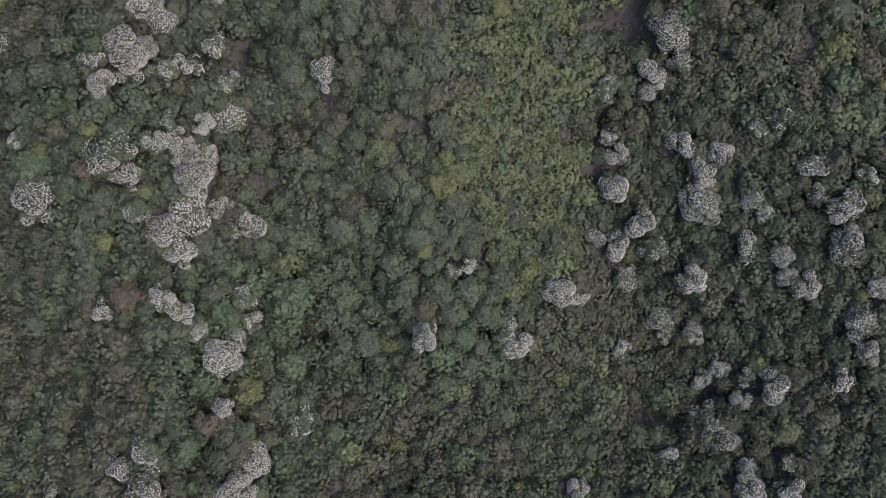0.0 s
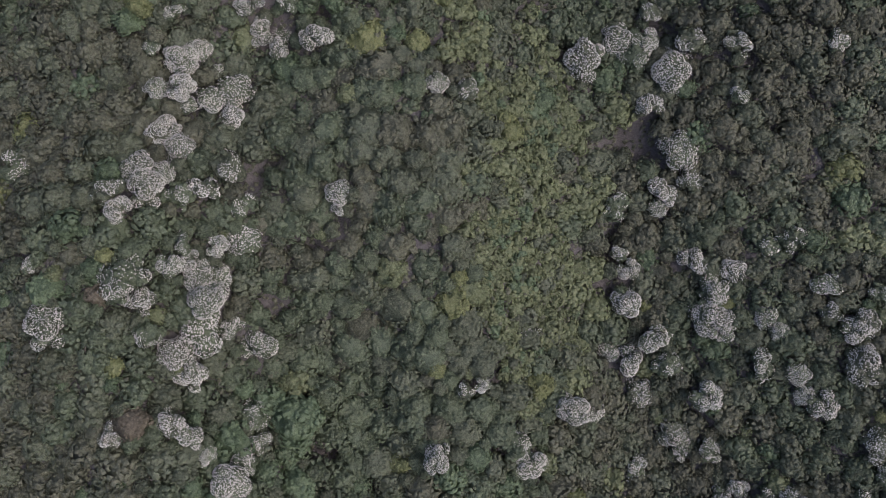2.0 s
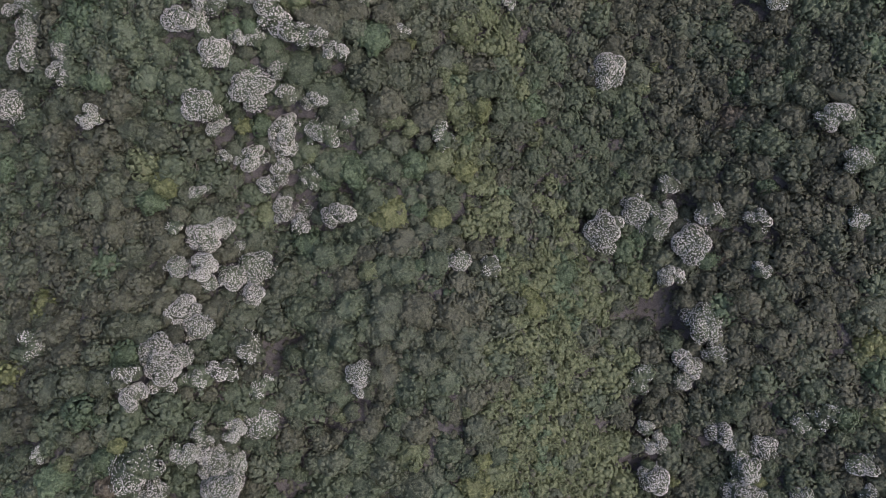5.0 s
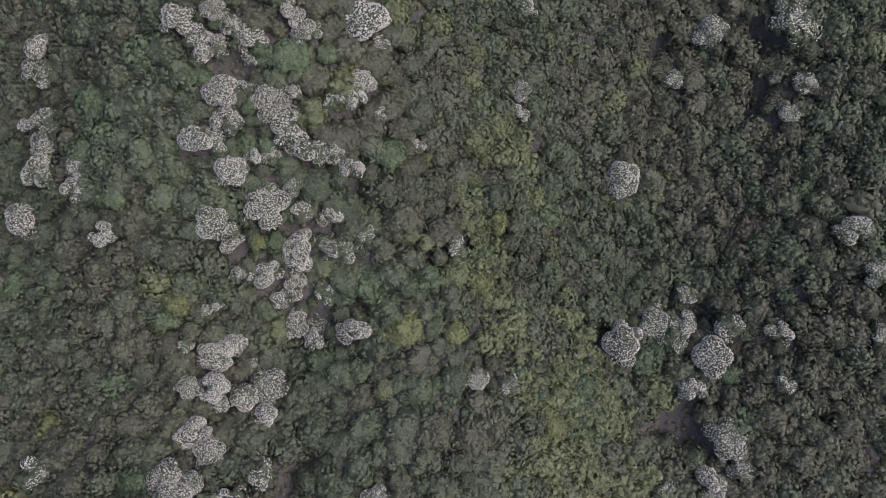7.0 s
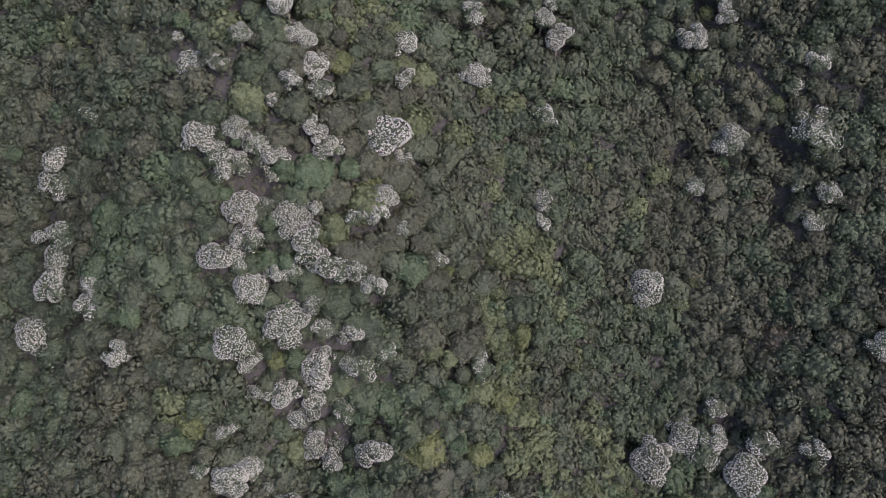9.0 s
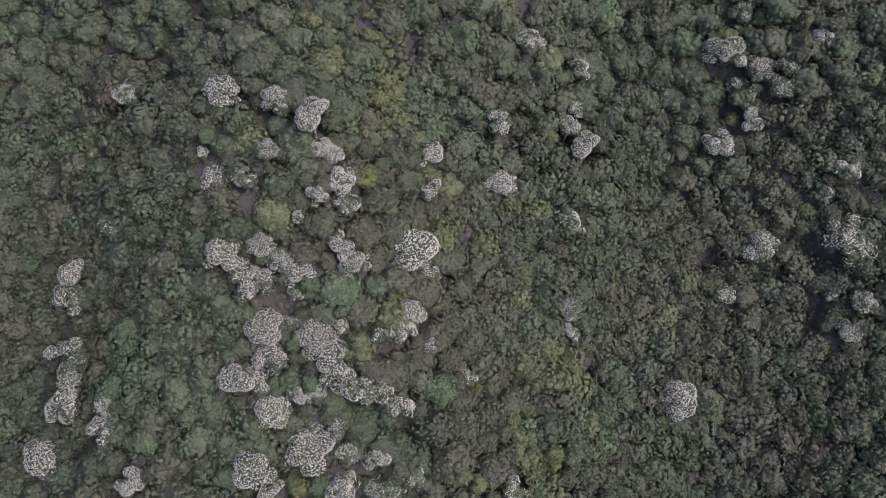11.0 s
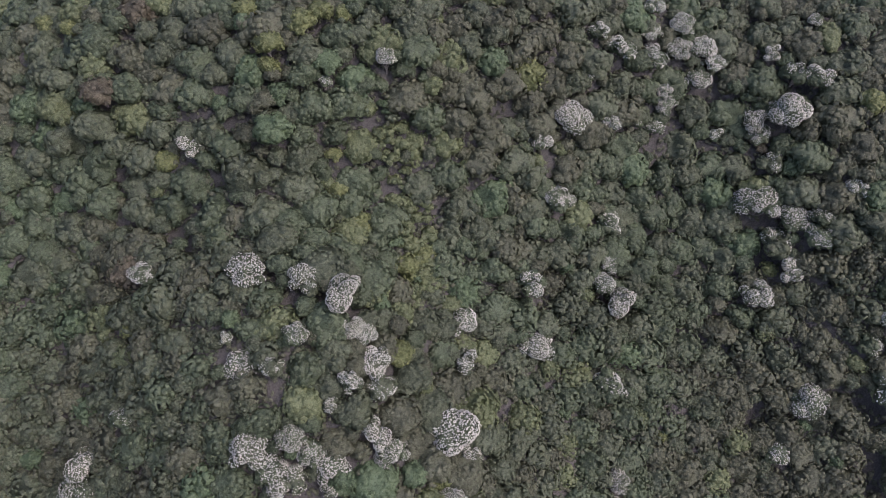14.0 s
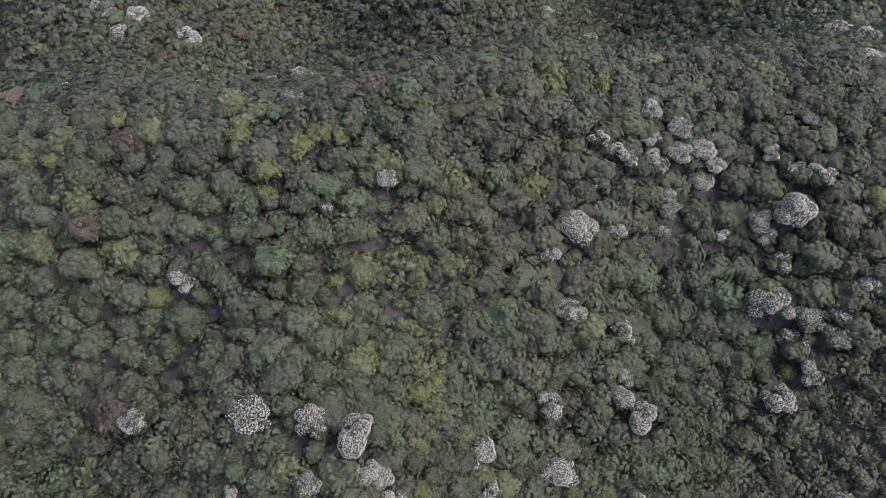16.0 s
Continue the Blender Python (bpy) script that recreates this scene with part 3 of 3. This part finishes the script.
grove(1252, [
    (46.3, 221.6, -0.2, 3.5, 0.60), (46.3, 205.5, 2.8, 4.6, 0.75), (47.2, 218.8, -0.0, 2.7, 0.50), (49.9, 212.9, 0.3, 3.4, 0.20), (52.7, 219.4, 3.1, 4.2, 0.85), (55.1, 226.9, 0.6, 3.3, 0.25),
    (59.8, 224.6, 0.9, 3.3, 0.35), (-58.1, 243.8, -0.3, 2.2, 0.50), (9.3, 235.2, 0.9, 2.4, 0.35), (14.6, 233.1, 1.0, 3.3, 0.50), (22.4, 237.2, 0.5, 2.3, 0.70), (23.3, 233.4, 0.4, 3.1, 0.45),
    (23.4, 242.8, 0.4, 2.8, 0.70), (25.7, 228.3, -0.2, 1.8, 0.70), (29.3, 235.2, 0.2, 2.8, 0.60), (30.7, 239.7, 0.4, 2.8, 0.70), (33.8, 230.6, -0.6, 2.8, 0.50), (34.9, 235.6, 0.1, 2.8, 0.80)])
grove(1270, [
    (38.0, 233.0, -0.2, 2.7, 0.80), (51.0, 232.7, -0.5, 2.3, 0.60), (60.8, 237.1, -0.1, 1.7, 0.50), (-112.0, 264.2, -0.3, 1.5, 0.30), (-82.8, 262.5, -0.5, 3.1, 0.60), (85.9, 256.7, 0.4, 3.1, 0.60),
    (95.5, 272.3, 0.7, 3.7, 0.60), (92.0, 279.4, 0.7, 4.2, 0.60), (-115.1, 318.5, 0.6, 3.5, 0.50), (-97.0, 323.1, 0.9, 4.7, 0.90), (-71.3, 311.8, 0.1, 2.5, 0.50), (-63.0, 319.1, 0.1, 4.4, 0.50),
    (-120.4, 328.4, 0.1, 4.5, 0.40), (-110.7, 327.8, 0.5, 4.2, 0.90), (-47.8, 345.5, -2.7, 2.3, 0.50), (22.7, 340.9, -0.6, 3.6, 0.40), (40.1, 339.3, -1.4, 4.4, 0.50), (-40.1, 352.7, -2.2, 2.6, 0.50)])

# ---- single trees that stand out by their colour ----
tinted_spots = []


def tinted(kind, rows):
    for i, (x, y, rise, r) in enumerate(rows):
        tinted_spots.append((x, y, r))
        known_rises.append((x, y, rise))
        broadleaf_tree(x, y, float(canopy(x, y)) + rise - 0.5 * r, r * 1.1, kind, 9000 + i * 7 + len(kind))


tinted("lime", [(-72.0, 22.5, 0.9, 2.2), (-72.9, 44.6, 1.6, 2.2), (-12.8, 1.2, 0.9, 4.1), (-11.3, -22.9, -3.2, 2.8), (12.0, 75.5, 1.2, 2.7), (-44.5, -8.9, 3.3, 4.0), (-62.5, -7.4, 1.8, 1.7), (0.8, 42.9, 0.0, 2.5), (-4.4, 22.8, 3.3, 2.6), (46.8, 38.5, 0.1, 1.7), (19.6, 19.1, 1.6, 3.4), (-8.9, 94.7, -0.5, 3.2), (-68.8, 100.6, 1.7, 3.3), (-52.0, 112.9, 0.1, 2.3), (1.0, 119.5, 4.5, 3.2), (11.3, 78.0, 1.2, 2.9), (-3.0, 106.4, 0.2, 3.9), (-87.7, 211.4, -1.5, 3.1), (-51.3, 209.8, -2.4, 1.9), (-46.3, 199.6, -4.2, 3.5)])
tinted("lime", [(-51.0, 204.7, -3.5, 2.6), (-36.4, 191.4, -2.1, 3.8), (-32.6, 195.3, -3.2, 3.2), (-38.6, 170.9, 1.1, 2.9), (-63.6, 224.4, 3.5, 2.9), (-56.8, 229.5, 2.0, 3.2), (-48.2, 231.7, 0.8, 2.4), (-114.5, 239.8, 0.6, 2.5), (-108.4, 236.9, 1.0, 2.4), (-94.7, 242.7, 1.2, 2.7), (-68.7, 232.9, 1.6, 2.4), (-87.8, 211.3, -1.5, 3.1), (-63.5, 221.7, 1.7, 2.3), (-52.7, 231.4, 2.0, 2.7), (12.7, 248.8, 0.2, 2.8), (-117.6, 234.4, 0.1, 2.1), (-46.0, 210.1, -2.2, 2.3)])
tinted("bright", [(-36.8, 11.4, 5.8, 6.0), (-25.8, -19.9, -1.8, 4.9), (-56.3, -2.6, 3.0, 3.0), (-48.2, 18.3, 0.2, 2.7), (-81.5, -4.5, -4.0, 2.9), (4.8, 3.8, 2.3, 3.4), (-44.0, -17.4, 3.4, 2.7), (-56.3, -21.8, 1.9, 3.3), (-85.1, 38.3, -0.3, 4.1), (-37.4, -4.1, 0.6, 4.8), (-72.5, 97.3, 1.3, 3.3), (-82.5, 121.1, 1.2, 3.4), (36.2, 91.6, -0.8, 5.3), (20.0, 83.9, 0.5, 3.3), (-36.7, 149.3, 0.3, 2.9), (-23.0, 131.4, 2.1, 3.8), (-63.4, 210.2, 4.1, 4.4), (-59.4, 152.3, -1.9, 1.7), (-62.1, 143.0, -2.1, 2.1), (-71.2, 175.2, 0.8, 2.4)])
tinted("bright", [(-62.3, 217.5, 1.1, 2.9), (-74.4, 217.5, -0.1, 2.4)])
tinted("rust", [(-68.8, 11.1, 2.1, 3.6), (-74.6, 36.9, 0.6, 3.0), (-51.7, -15.9, 3.3, 3.3), (-100.4, 222.9, 3.6, 3.8)])
tinted("brown", [(-4.5, 10.3, 3.1, 3.3), (-102.2, 237.9, 1.3, 2.7)])

# ---- the forest ----
FIELD = (-124.5, 267.0, 8.0)
# dark openings between the crowns, in the gullies
GAPS = [(-41, 37, 2.8), (-38, 44, 2.1), (-38, 30, 2.0), (-31, 4, 2.8), (38, 52, 2.3), (37, 43, 2.5), (38, 56, 2.5), (46, 75, 3.7), (36, 30, 2.1), (50, -16, 3.6), (55, -18, 2.7), (-80, -15, 3.5), (-29, 3, 2.3), (-44, 64, 2.5), (81, -24, 2.7), (66, -11, 2.7), (-33, 50, 1.9), (-19, -3, 2.3), (-105, 138, 2.4), (-96, 123, 2.1), (-100, 121, 2.1), (-57, 146, 2.1), (-54, 144, 1.6), (50, 103, 2.8), (39, 78, 3.6), (45, 80, 3.0)]
GAPS += [(66, 165, 3.2), (65, 155, 2.7), (78, 156, 2.5), (45, 167, 3.2), (74, 77, 2.5), (-30, 103, 2.2), (-41, 68, 2.6), (26, 100, 2.0), (70, 91, 2.5), (-74, 207, 2.7), (-82, 200, 3.2), (-86, 198, 2.6), (-106, 147, 2.9), (42, 166, 2.3), (65, 151, 2.6), (65, 165, 2.4), (48, 198, 2.1), (-98, 212, 2.5), (-48, 138, 1.5), (12, 140, 1.9), (38, 228, 3.0), (57, 227, 2.6), (-81, 192, 2.5), (-95, 202, 2.0), (-13, 220, 1.6)]


def blend(x, y, cx, cy, sx, sy):
    return np.exp(-((x - cx) / sx) ** 2 - ((y - cy) / sy) ** 2)


def kinds_at(x, y, r):
    """Which kind of tree grows at each place: vines on the bright spur, cool green in the gullies, dull brown on the west-facing side."""
    patches = np.sin(x * 0.085 + 1.3 * np.sin(y * 0.05)) + np.sin(y * 0.07 + 1.1 * np.sin(x * 0.045 + 2)) + 0.7 * np.sin(x * 0.19 - y * 0.16 + 2 * np.sin(y * 0.06))
    vine = 0.5 * vine_share(x, y) + 0.25 * blend(x, y, -6, 150, 18, 40) + 0.45 * blend(x, y, -32, 165, 10, 35)
    green = 0.32 + 0.40 * patches + 1.5 * blend(x, y, -25, 45, 17, 45) + 0.6 * blend(x, y, 14, 190, 22, 40) + 0.4 * blend(x, y, -60, 160, 30, 40)
    brown = 0.20 - 0.24 * patches + 0.5 * blend(x, y, 80, 60, 45, 200) + 0.5 * blend(x, y, -95, 60, 35, 60)
    olive = np.full(len(x), 0.5)
    bright = 0.05 + 0.12 * (patches > 0.9) + 0.2 * blend(x, y, -36, 5, 20, 22)
    lime = np.full(len(x), 0.012)
    rust = np.full(len(x), 0.003)
    w = np.maximum(np.stack([olive, green, brown, vine, bright, lime, rust], 1), 0)
    w = np.cumsum(w / w.sum(1)[:, None], 1)
    return np.array(["olive", "green", "brown", "vine", "bright", "lime", "rust"])[np.minimum((r.random((len(x), 1)) > w).sum(1), 6)]


def scatter(x0, x1, y0, y1, small, large, share, tries, fixed=()):
    """Crowns thrown down at random, the large ones first, smaller ones into the gaps; none too near another."""
    r = np.sort(small + (large - small) * rng.random(tries) ** 1.3)[::-1]
    xs, ys = rng.uniform(x0, x1, tries), rng.uniform(y0, y1, tries)
    zs = canopy(xs, ys)
    cell, cells, out = large * 2, {}, []
    for fx, fy, fr in fixed:
        cells.setdefault((int(fx // cell), int(fy // cell)), []).append((fx, fy, float(canopy(fx, fy)), fr))
    for x, y, z, q in zip(xs.tolist(), ys.tolist(), zs.tolist(), r.tolist()):
        cx, cy = int(x // cell), int(y // cell)
        near = (p for i in (-1, 0, 1) for j in (-1, 0, 1) for p in cells.get((cx + i, cy + j), ()))
        if all((x - px) ** 2 + (y - py) ** 2 + (z - pz) ** 2 > (share * (q + pr)) ** 2 for px, py, pz, pr in near):
            cells.setdefault((cx, cy), []).append((x, y, z, q))
            out.append((x, y, q))
    return np.array(out).T


def forest_mass(name, x, y, z, r, turn, forms, kind, label):
    """Many trees of one kind as one object: crowns, each on a thin trunk."""
    vs, fs, ns, tones, start = [], [], [], [], 0
    which = rng.integers(0, len(forms), len(x))
    for i, (v, f, n) in enumerate(forms):
        k = np.nonzero(which == i)[0]
        if not len(k):
            continue
        c, s = np.cos(turn[k])[:, None], np.sin(turn[k])[:, None]
        out = np.stack([v[:, 0] * c - v[:, 1] * s, v[:, 0] * s + v[:, 1] * c, v[:, 2] + 0 * c], 2) * r[k][:, None, None]
        out += np.stack([x[k], y[k], z[k]], 1)[:, None]
        vs.append(out.reshape(-1, 3))
        ns.append(np.stack([n[:, 0] * c - n[:, 1] * s, n[:, 0] * s + n[:, 1] * c, n[:, 2] + 0 * c], 2).reshape(-1, 3))
        fs.append((f[None] + (start + np.arange(len(k)) * len(v))[:, None, None]).reshape(-1, 3))
        tones.append(np.repeat(rng.random(len(k)), len(v)))
        start += len(k) * len(v)
    me = arrays_to_mesh(name, np.concatenate(vs), np.concatenate(fs), tone=np.concatenate(tones), normals=np.concatenate(ns))
    me.materials.append(LEAVES[kind])
    ob = tagged(new(name, me), label, "forest", kind="stuff")
    v, f = THIN_TRUNK
    out = v[None] * np.stack([r, r, np.full(len(r), CANOPY + 1)], 1)[:, None] + np.stack([x, y, z], 1)[:, None]
    tr = arrays_to_mesh("trunks", out.reshape(-1, 3), (f[None] + (np.arange(len(x)) * len(v))[:, None, None]).reshape(-1, 3))
    tr.materials.append(BARK)
    tagged(set_part("trunks", tr, ob, Matrix.Identity(4)), kind="stuff")


def crowd(label):
    return label.replace("tree ", "trees ", 1).replace("a ", "", 1)


def plant(name, x, y, r, kind, low, spread, forms):
    """Joined trees, one object for each kind."""
    z = canopy(x, y) + rise_near(x, y) + rng.normal(0, spread, len(x)) - low * r
    turn = rng.uniform(0, 6.28, len(x))
    for k in LEAVES:
        s = kind == k
        if s.any():
            forest_mass(name, x[s], y[s], z[s], r[s], turn[s], forms, k, crowd(KIND_LABELS[k]))


def rise_near(x, y):
    """How far the crowns about a place stand above or below the even canopy."""
    x, y = np.atleast_1d(x), np.atleast_1d(y)
    total, weight = np.zeros(len(x)), np.full(len(x), 0.35)
    for kx, ky, up in known_rises:
        w = np.exp(-((x - kx) ** 2 + (y - ky) ** 2) / 72)
        total += w * up
        weight += w
    return np.clip(total / weight, -5, 4)


def vine_share(x, y):
    edge = 0.25 * np.sin(x * 0.35 + y * 0.13) + 0.2 * np.sin(y * 0.41 - x * 0.2)
    return 1.35 * blend(x, y, 17, 60, 15.5, 48) + 0.9 * blend(x, y, -2, 108, 10, 24) + 0.9 * blend(x, y, -37, 197, 10, 26) + edge


def build_forest():
    standing = flowering_spots + tinted_spots + [FIELD, (FIELD[0] + 2, FIELD[1] - 9, 6.0)] + [(gx, gy, gr * 1.4) for gx, gy, gr in GAPS]
    # the slope under the flight
    x, y, r = scatter(-138, 112, -48, 264, 1.5, 4.9, 0.57, 60000, standing)
    keep = vine_share(x, y) < 0.75
    x, y, r = x[keep], y[keep], r[keep] * 1.12
    kind = kinds_at(x, y, rng)
    # a strip under the flight is built tree by tree
    strip = (np.abs(x + 8 + (y - 20) * 0.22) < 19) & (y > 0) & (y < 225)
    picked = np.nonzero(strip)[0][:300]
    for i in picked:
        rr = float(r[i])
        broadleaf_tree(float(x[i]), float(y[i]), float(canopy(x[i], y[i]) + rise_near(x[i], y[i])[0] + rng.normal(0, 0.7) - 0.62 * rr), rr, str(kind[i]), int(i))
    rest = np.ones(len(x), bool)
    rest[picked] = False
    below, above = rest & (y < 195), rest & (y >= 195)
    plant("forest", x[below], y[below], r[below], kind[below], 0.62, 0.5, CROWNS)
    plant("upper_forest", x[above], y[above], r[above] * 1.1, kind[above], 0.62, 0.6, SLOPE_CROWNS)
    # low vine-hung growth on the bright spurs
    x, y, r = scatter(-60, 50, 0, 240, 1.2, 2.6, 0.44, 24000, standing)
    keep = vine_share(x, y) >= 0.72
    x, y, r = x[keep], y[keep], r[keep] * 1.15
    kind = np.where(rng.random(len(x)) < 0.80, "vine", np.where(rng.random(len(x)) < 0.5, "olive", "bright"))
    plant("vine_thicket", x, y, r, kind, 0.6, 0.3, VINE_CROWNS)
    # behind the crest
    x, y, r = scatter(-215, 205, 262, 392, 1.7, 3.7, 0.53, 30000, standing)
    keep = np.abs(x + 12) < (y - 110) * 0.70 + 22
    x, y, r = x[keep], y[keep], r[keep]
    plant("far_forest", x, y, r * 1.15, kinds_at(x, y, rng), 0.5, 0.5, FAR_CROWNS)
    # along the flanks
    x, y, r = scatter(-320, 300, -130, 500, 4.2, 6.8, 0.54, 12000)
    keep = ~((x > -138) & (x < 112) & (y > -48) & (y < 264)) & ~((np.abs(x + 12) < (y - 110) * 0.70 + 20) & (y > 260) & (y < 392))
    x, y, r = x[keep], y[keep], r[keep]
    plant("outer_forest", x, y, r * 1.08, kinds_at(x, y, rng), 0.5, 0.9, OUTER_CROWNS)


def build_undergrowth():
    """The closed layer of saplings and shrubs under the tall crowns."""
    X, Y = np.meshgrid(np.arange(-150, 124, 1.9), np.arange(-58, 396, 1.9))
    X, Y = X + rng.uniform(-0.5, 0.5, X.shape), Y + rng.uniform(-0.5, 0.5, X.shape)
    x, y = X.ravel(), Y.ravel()
    lumps = np.abs(np.sin(x * 1.1 + 1.3 * np.sin(y * 0.63))) * np.abs(np.sin(y * 1.2 + 1.1 * np.sin(x * 0.57)))
    z = canopy(x, y) + np.minimum(rise_near(x, y), 0) - 2.3 + 1.1 * lumps + rng.uniform(-0.35, 0.35, x.size)
    for gx, gy, gr in GAPS:
        z -= 2.5 * np.exp(-((x - gx) ** 2 + (y - gy) ** 2) / (gr * 1.5) ** 2)
    z = np.maximum(z, canopy(x, y) - CANOPY + 1.2)
    away = np.hypot(x - FIELD[0], y - FIELD[1]) < FIELD[2]
    z[away] -= CANOPY
    k = np.arange(X.size).reshape(X.shape)
    a, b, c, d = k[:-1, :-1].ravel(), k[:-1, 1:].ravel(), k[1:, 1:].ravel(), k[1:, :-1].ravel()
    sheet = np.stack([x, y, z], 1)
    tris = np.concatenate([np.stack([a, b, c], 1), np.stack([a, c, d], 1)])
    me = arrays_to_mesh("undergrowth", sheet, tris, tone=rng.random(x.size))
    me.materials.append(UNDER)
    tagged(new("undergrowth", me), "undergrowth of twigs and dry leaves, greyed to imitate haze", "undergrowth", kind="stuff")
    # shrubs on it
    on = sheet[(rng.random(x.size) < 0.95) & ~away & (y < 262)]
    up = np.stack([canopy(on[:, 0] - 2, on[:, 1]) - canopy(on[:, 0] + 2, on[:, 1]), canopy(on[:, 0], on[:, 1] - 2) - canopy(on[:, 0], on[:, 1] + 2), np.full(len(on), 4.0)], 1)
    up /= np.linalg.norm(up, axis=1)[:, None]
    on = np.concatenate([on, on + rng.uniform(-0.9, 0.9, on.shape)])
    up = np.concatenate([up, up])
    sv, st, sn = rosettes(rng, up, on + rng.uniform(0.1, 0.9, (len(on), 1)) * up, 0.62, points=4, up=0.9)
    me = arrays_to_mesh("shrubs", sv, st, tone=np.repeat(rng.random(len(on)), 5), normals=sn)
    me.materials.append(LEAVES["brown"])
    tagged(new("shrubs", me), "low dull green shrubs and saplings under the trees", "shrubs", kind="stuff")


build_undergrowth()
build_forest()


# ---- a small field on an earth terrace in a clearing ----
def build_field():
    cx, cy, rad = FIELD
    top = float(canopy(cx, cy)) - 2.0
    foot = float(canopy(cx, cy)) - CANOPY - 6
    field = tagged(new("terraced_field"), "small bare reddish-brown field with soil ridges in a clearing", "field")
    field.location = (cx, cy, foot)
    bm = bmesh.new()
    q = random.Random(5)
    edge = [(math.cos(a) * rad * q.uniform(0.9, 1.08), math.sin(a) * rad * q.uniform(0.85, 1.05)) for a in (i * math.tau / 28 for i in range(28))]
    face = bm.faces.new([bm.verts.new((x, y, top - foot)) for x, y in edge])
    bank = bmesh.ops.extrude_face_region(bm, geom=[face])
    for v in bank["geom"]:
        if isinstance(v, bmesh.types.BMVert):
            v.co = (v.co.x * 1.25, v.co.y * 1.25, 0)
    bmesh.ops.recalc_face_normals(bm, faces=bm.faces)
    me = bpy.data.meshes.new("terrace")
    bm.to_mesh(me)
    bm.free()
    me.materials.append(SOIL)
    set_part("terrace", me, field, Matrix.Identity(4))
    for i in range(11):
        x = -rad * 0.85 + i * rad * 0.17
        half = math.sqrt(rad * rad - x * x) * 0.82
        bm = bmesh.new()
        rings = []
        for k in range(9):
            y = -half + k * half / 4
            w, h = 0.42 * q.uniform(0.85, 1.15), 0.34 * q.uniform(0.8, 1.2)
            rings.append([bm.verts.new(p) for p in ((x - w, y, -0.05), (x - w * 0.45, y, h), (x + w * 0.45, y, h), (x + w, y, -0.05))])
        for a, c in zip(rings, rings[1:]):
            for k in range(3):
                bm.faces.new((a[k], a[k + 1], c[k + 1], c[k]))
        bm.faces.new(rings[0])
        bm.faces.new(rings[-1][::-1])
        bmesh.ops.recalc_face_normals(bm, faces=bm.faces)
        me = bpy.data.meshes.new("soil_ridge")
        bm.to_mesh(me)
        bm.free()
        me.materials.append(SOIL)
        set_part("soil_ridge", me, field, Matrix.Translation((0, 0, top - foot)))


build_field()


# ---- dead trees: bare grey limbs above the canopy ----
def branch_mesh(name, points, radii, sides=6):
    verts, tris = [], []
    ring = np.linspace(0, 2 * np.pi, sides, endpoint=False)
    for p, q in zip(points, radii):
        verts.append(np.array(p) + np.stack([np.cos(ring) * q, np.sin(ring) * q, 0 * ring], 1))
    for i in range(len(points) - 1):
        for j in range(sides):
            a, c = i * sides + j, i * sides + (j + 1) % sides
            tris += [(a, c, c + sides), (a, c + sides, a + sides)]
    me = arrays_to_mesh(name, np.concatenate(verts), np.array(tris))
    me.materials.append(BARK)
    return me


def dead_tree(x, y, above, reach, seed):
    q = random.Random(seed)
    foot = float(canopy(x, y)) - CANOPY
    tall = CANOPY + above
    ob = tagged(new("dead_tree"), "bare dead tree with pale grey leafless limbs above the canopy", "tree")
    ob.location = (x, y, foot)
    lean = (q.uniform(-0.8, 0.8), q.uniform(-0.8, 0.8))
    set_part("trunk", branch_mesh("trunk", [(0, 0, -0.5), (lean[0] * 0.5, lean[1] * 0.3, tall * 0.5), (lean[0], lean[1], tall * 0.8), (lean[0] * 1.3, lean[1] * 1.2, tall + 0.4)], (0.26, 0.2, 0.14, 0.05)), ob, Matrix.Identity(4))
    for i in range(6):
        a, up = i * 1.05 + q.uniform(-0.3, 0.3), tall * q.uniform(0.72, 0.95)
        c, s, far = math.cos(a), math.sin(a), reach * q.uniform(0.7, 1.1)
        pts = [(lean[0], lean[1], up - 0.4), (lean[0] + c * far * 0.4, lean[1] + s * far * 0.4, up + 0.5), (lean[0] + c * far * 0.7 - s * 0.3, lean[1] + s * far * 0.7 + c * 0.3, up + 0.8), (lean[0] + c * far, lean[1] + s * far, up + 1.3)]
        limb = set_part("limb", branch_mesh("limb", pts, (0.12, 0.09, 0.06, 0.02), 5), ob, Matrix.Identity(4))
        for t in range(2):
            p = pts[1 + t]
            b2 = a + q.choice((-0.8, 0.8))
            set_part("twig", branch_mesh("twig", [p, (p[0] + math.cos(b2) * far * 0.22, p[1] + math.sin(b2) * far * 0.22, p[2] + 0.3), (p[0] + math.cos(b2) * far * 0.42, p[1] + math.sin(b2) * far * 0.42, p[2] + 0.5)], (0.06, 0.04, 0.015), 4), limb, Matrix.Identity(4))


for i, (x, y, above, reach) in enumerate([(-76.5, 27.0, 0.8, 2.6), (-65.4, -0.2, 0.6, 2.8), (79.7, 96.2, 0.6, 2.6), (-62.1, 103.7, 1.0, 1.6), (-6.3, 210.8, 0.6, 2.2), (-52.8, 214.2, 0.6, 1.8)]):
    dead_tree(x, y, above, reach, 40 + i)
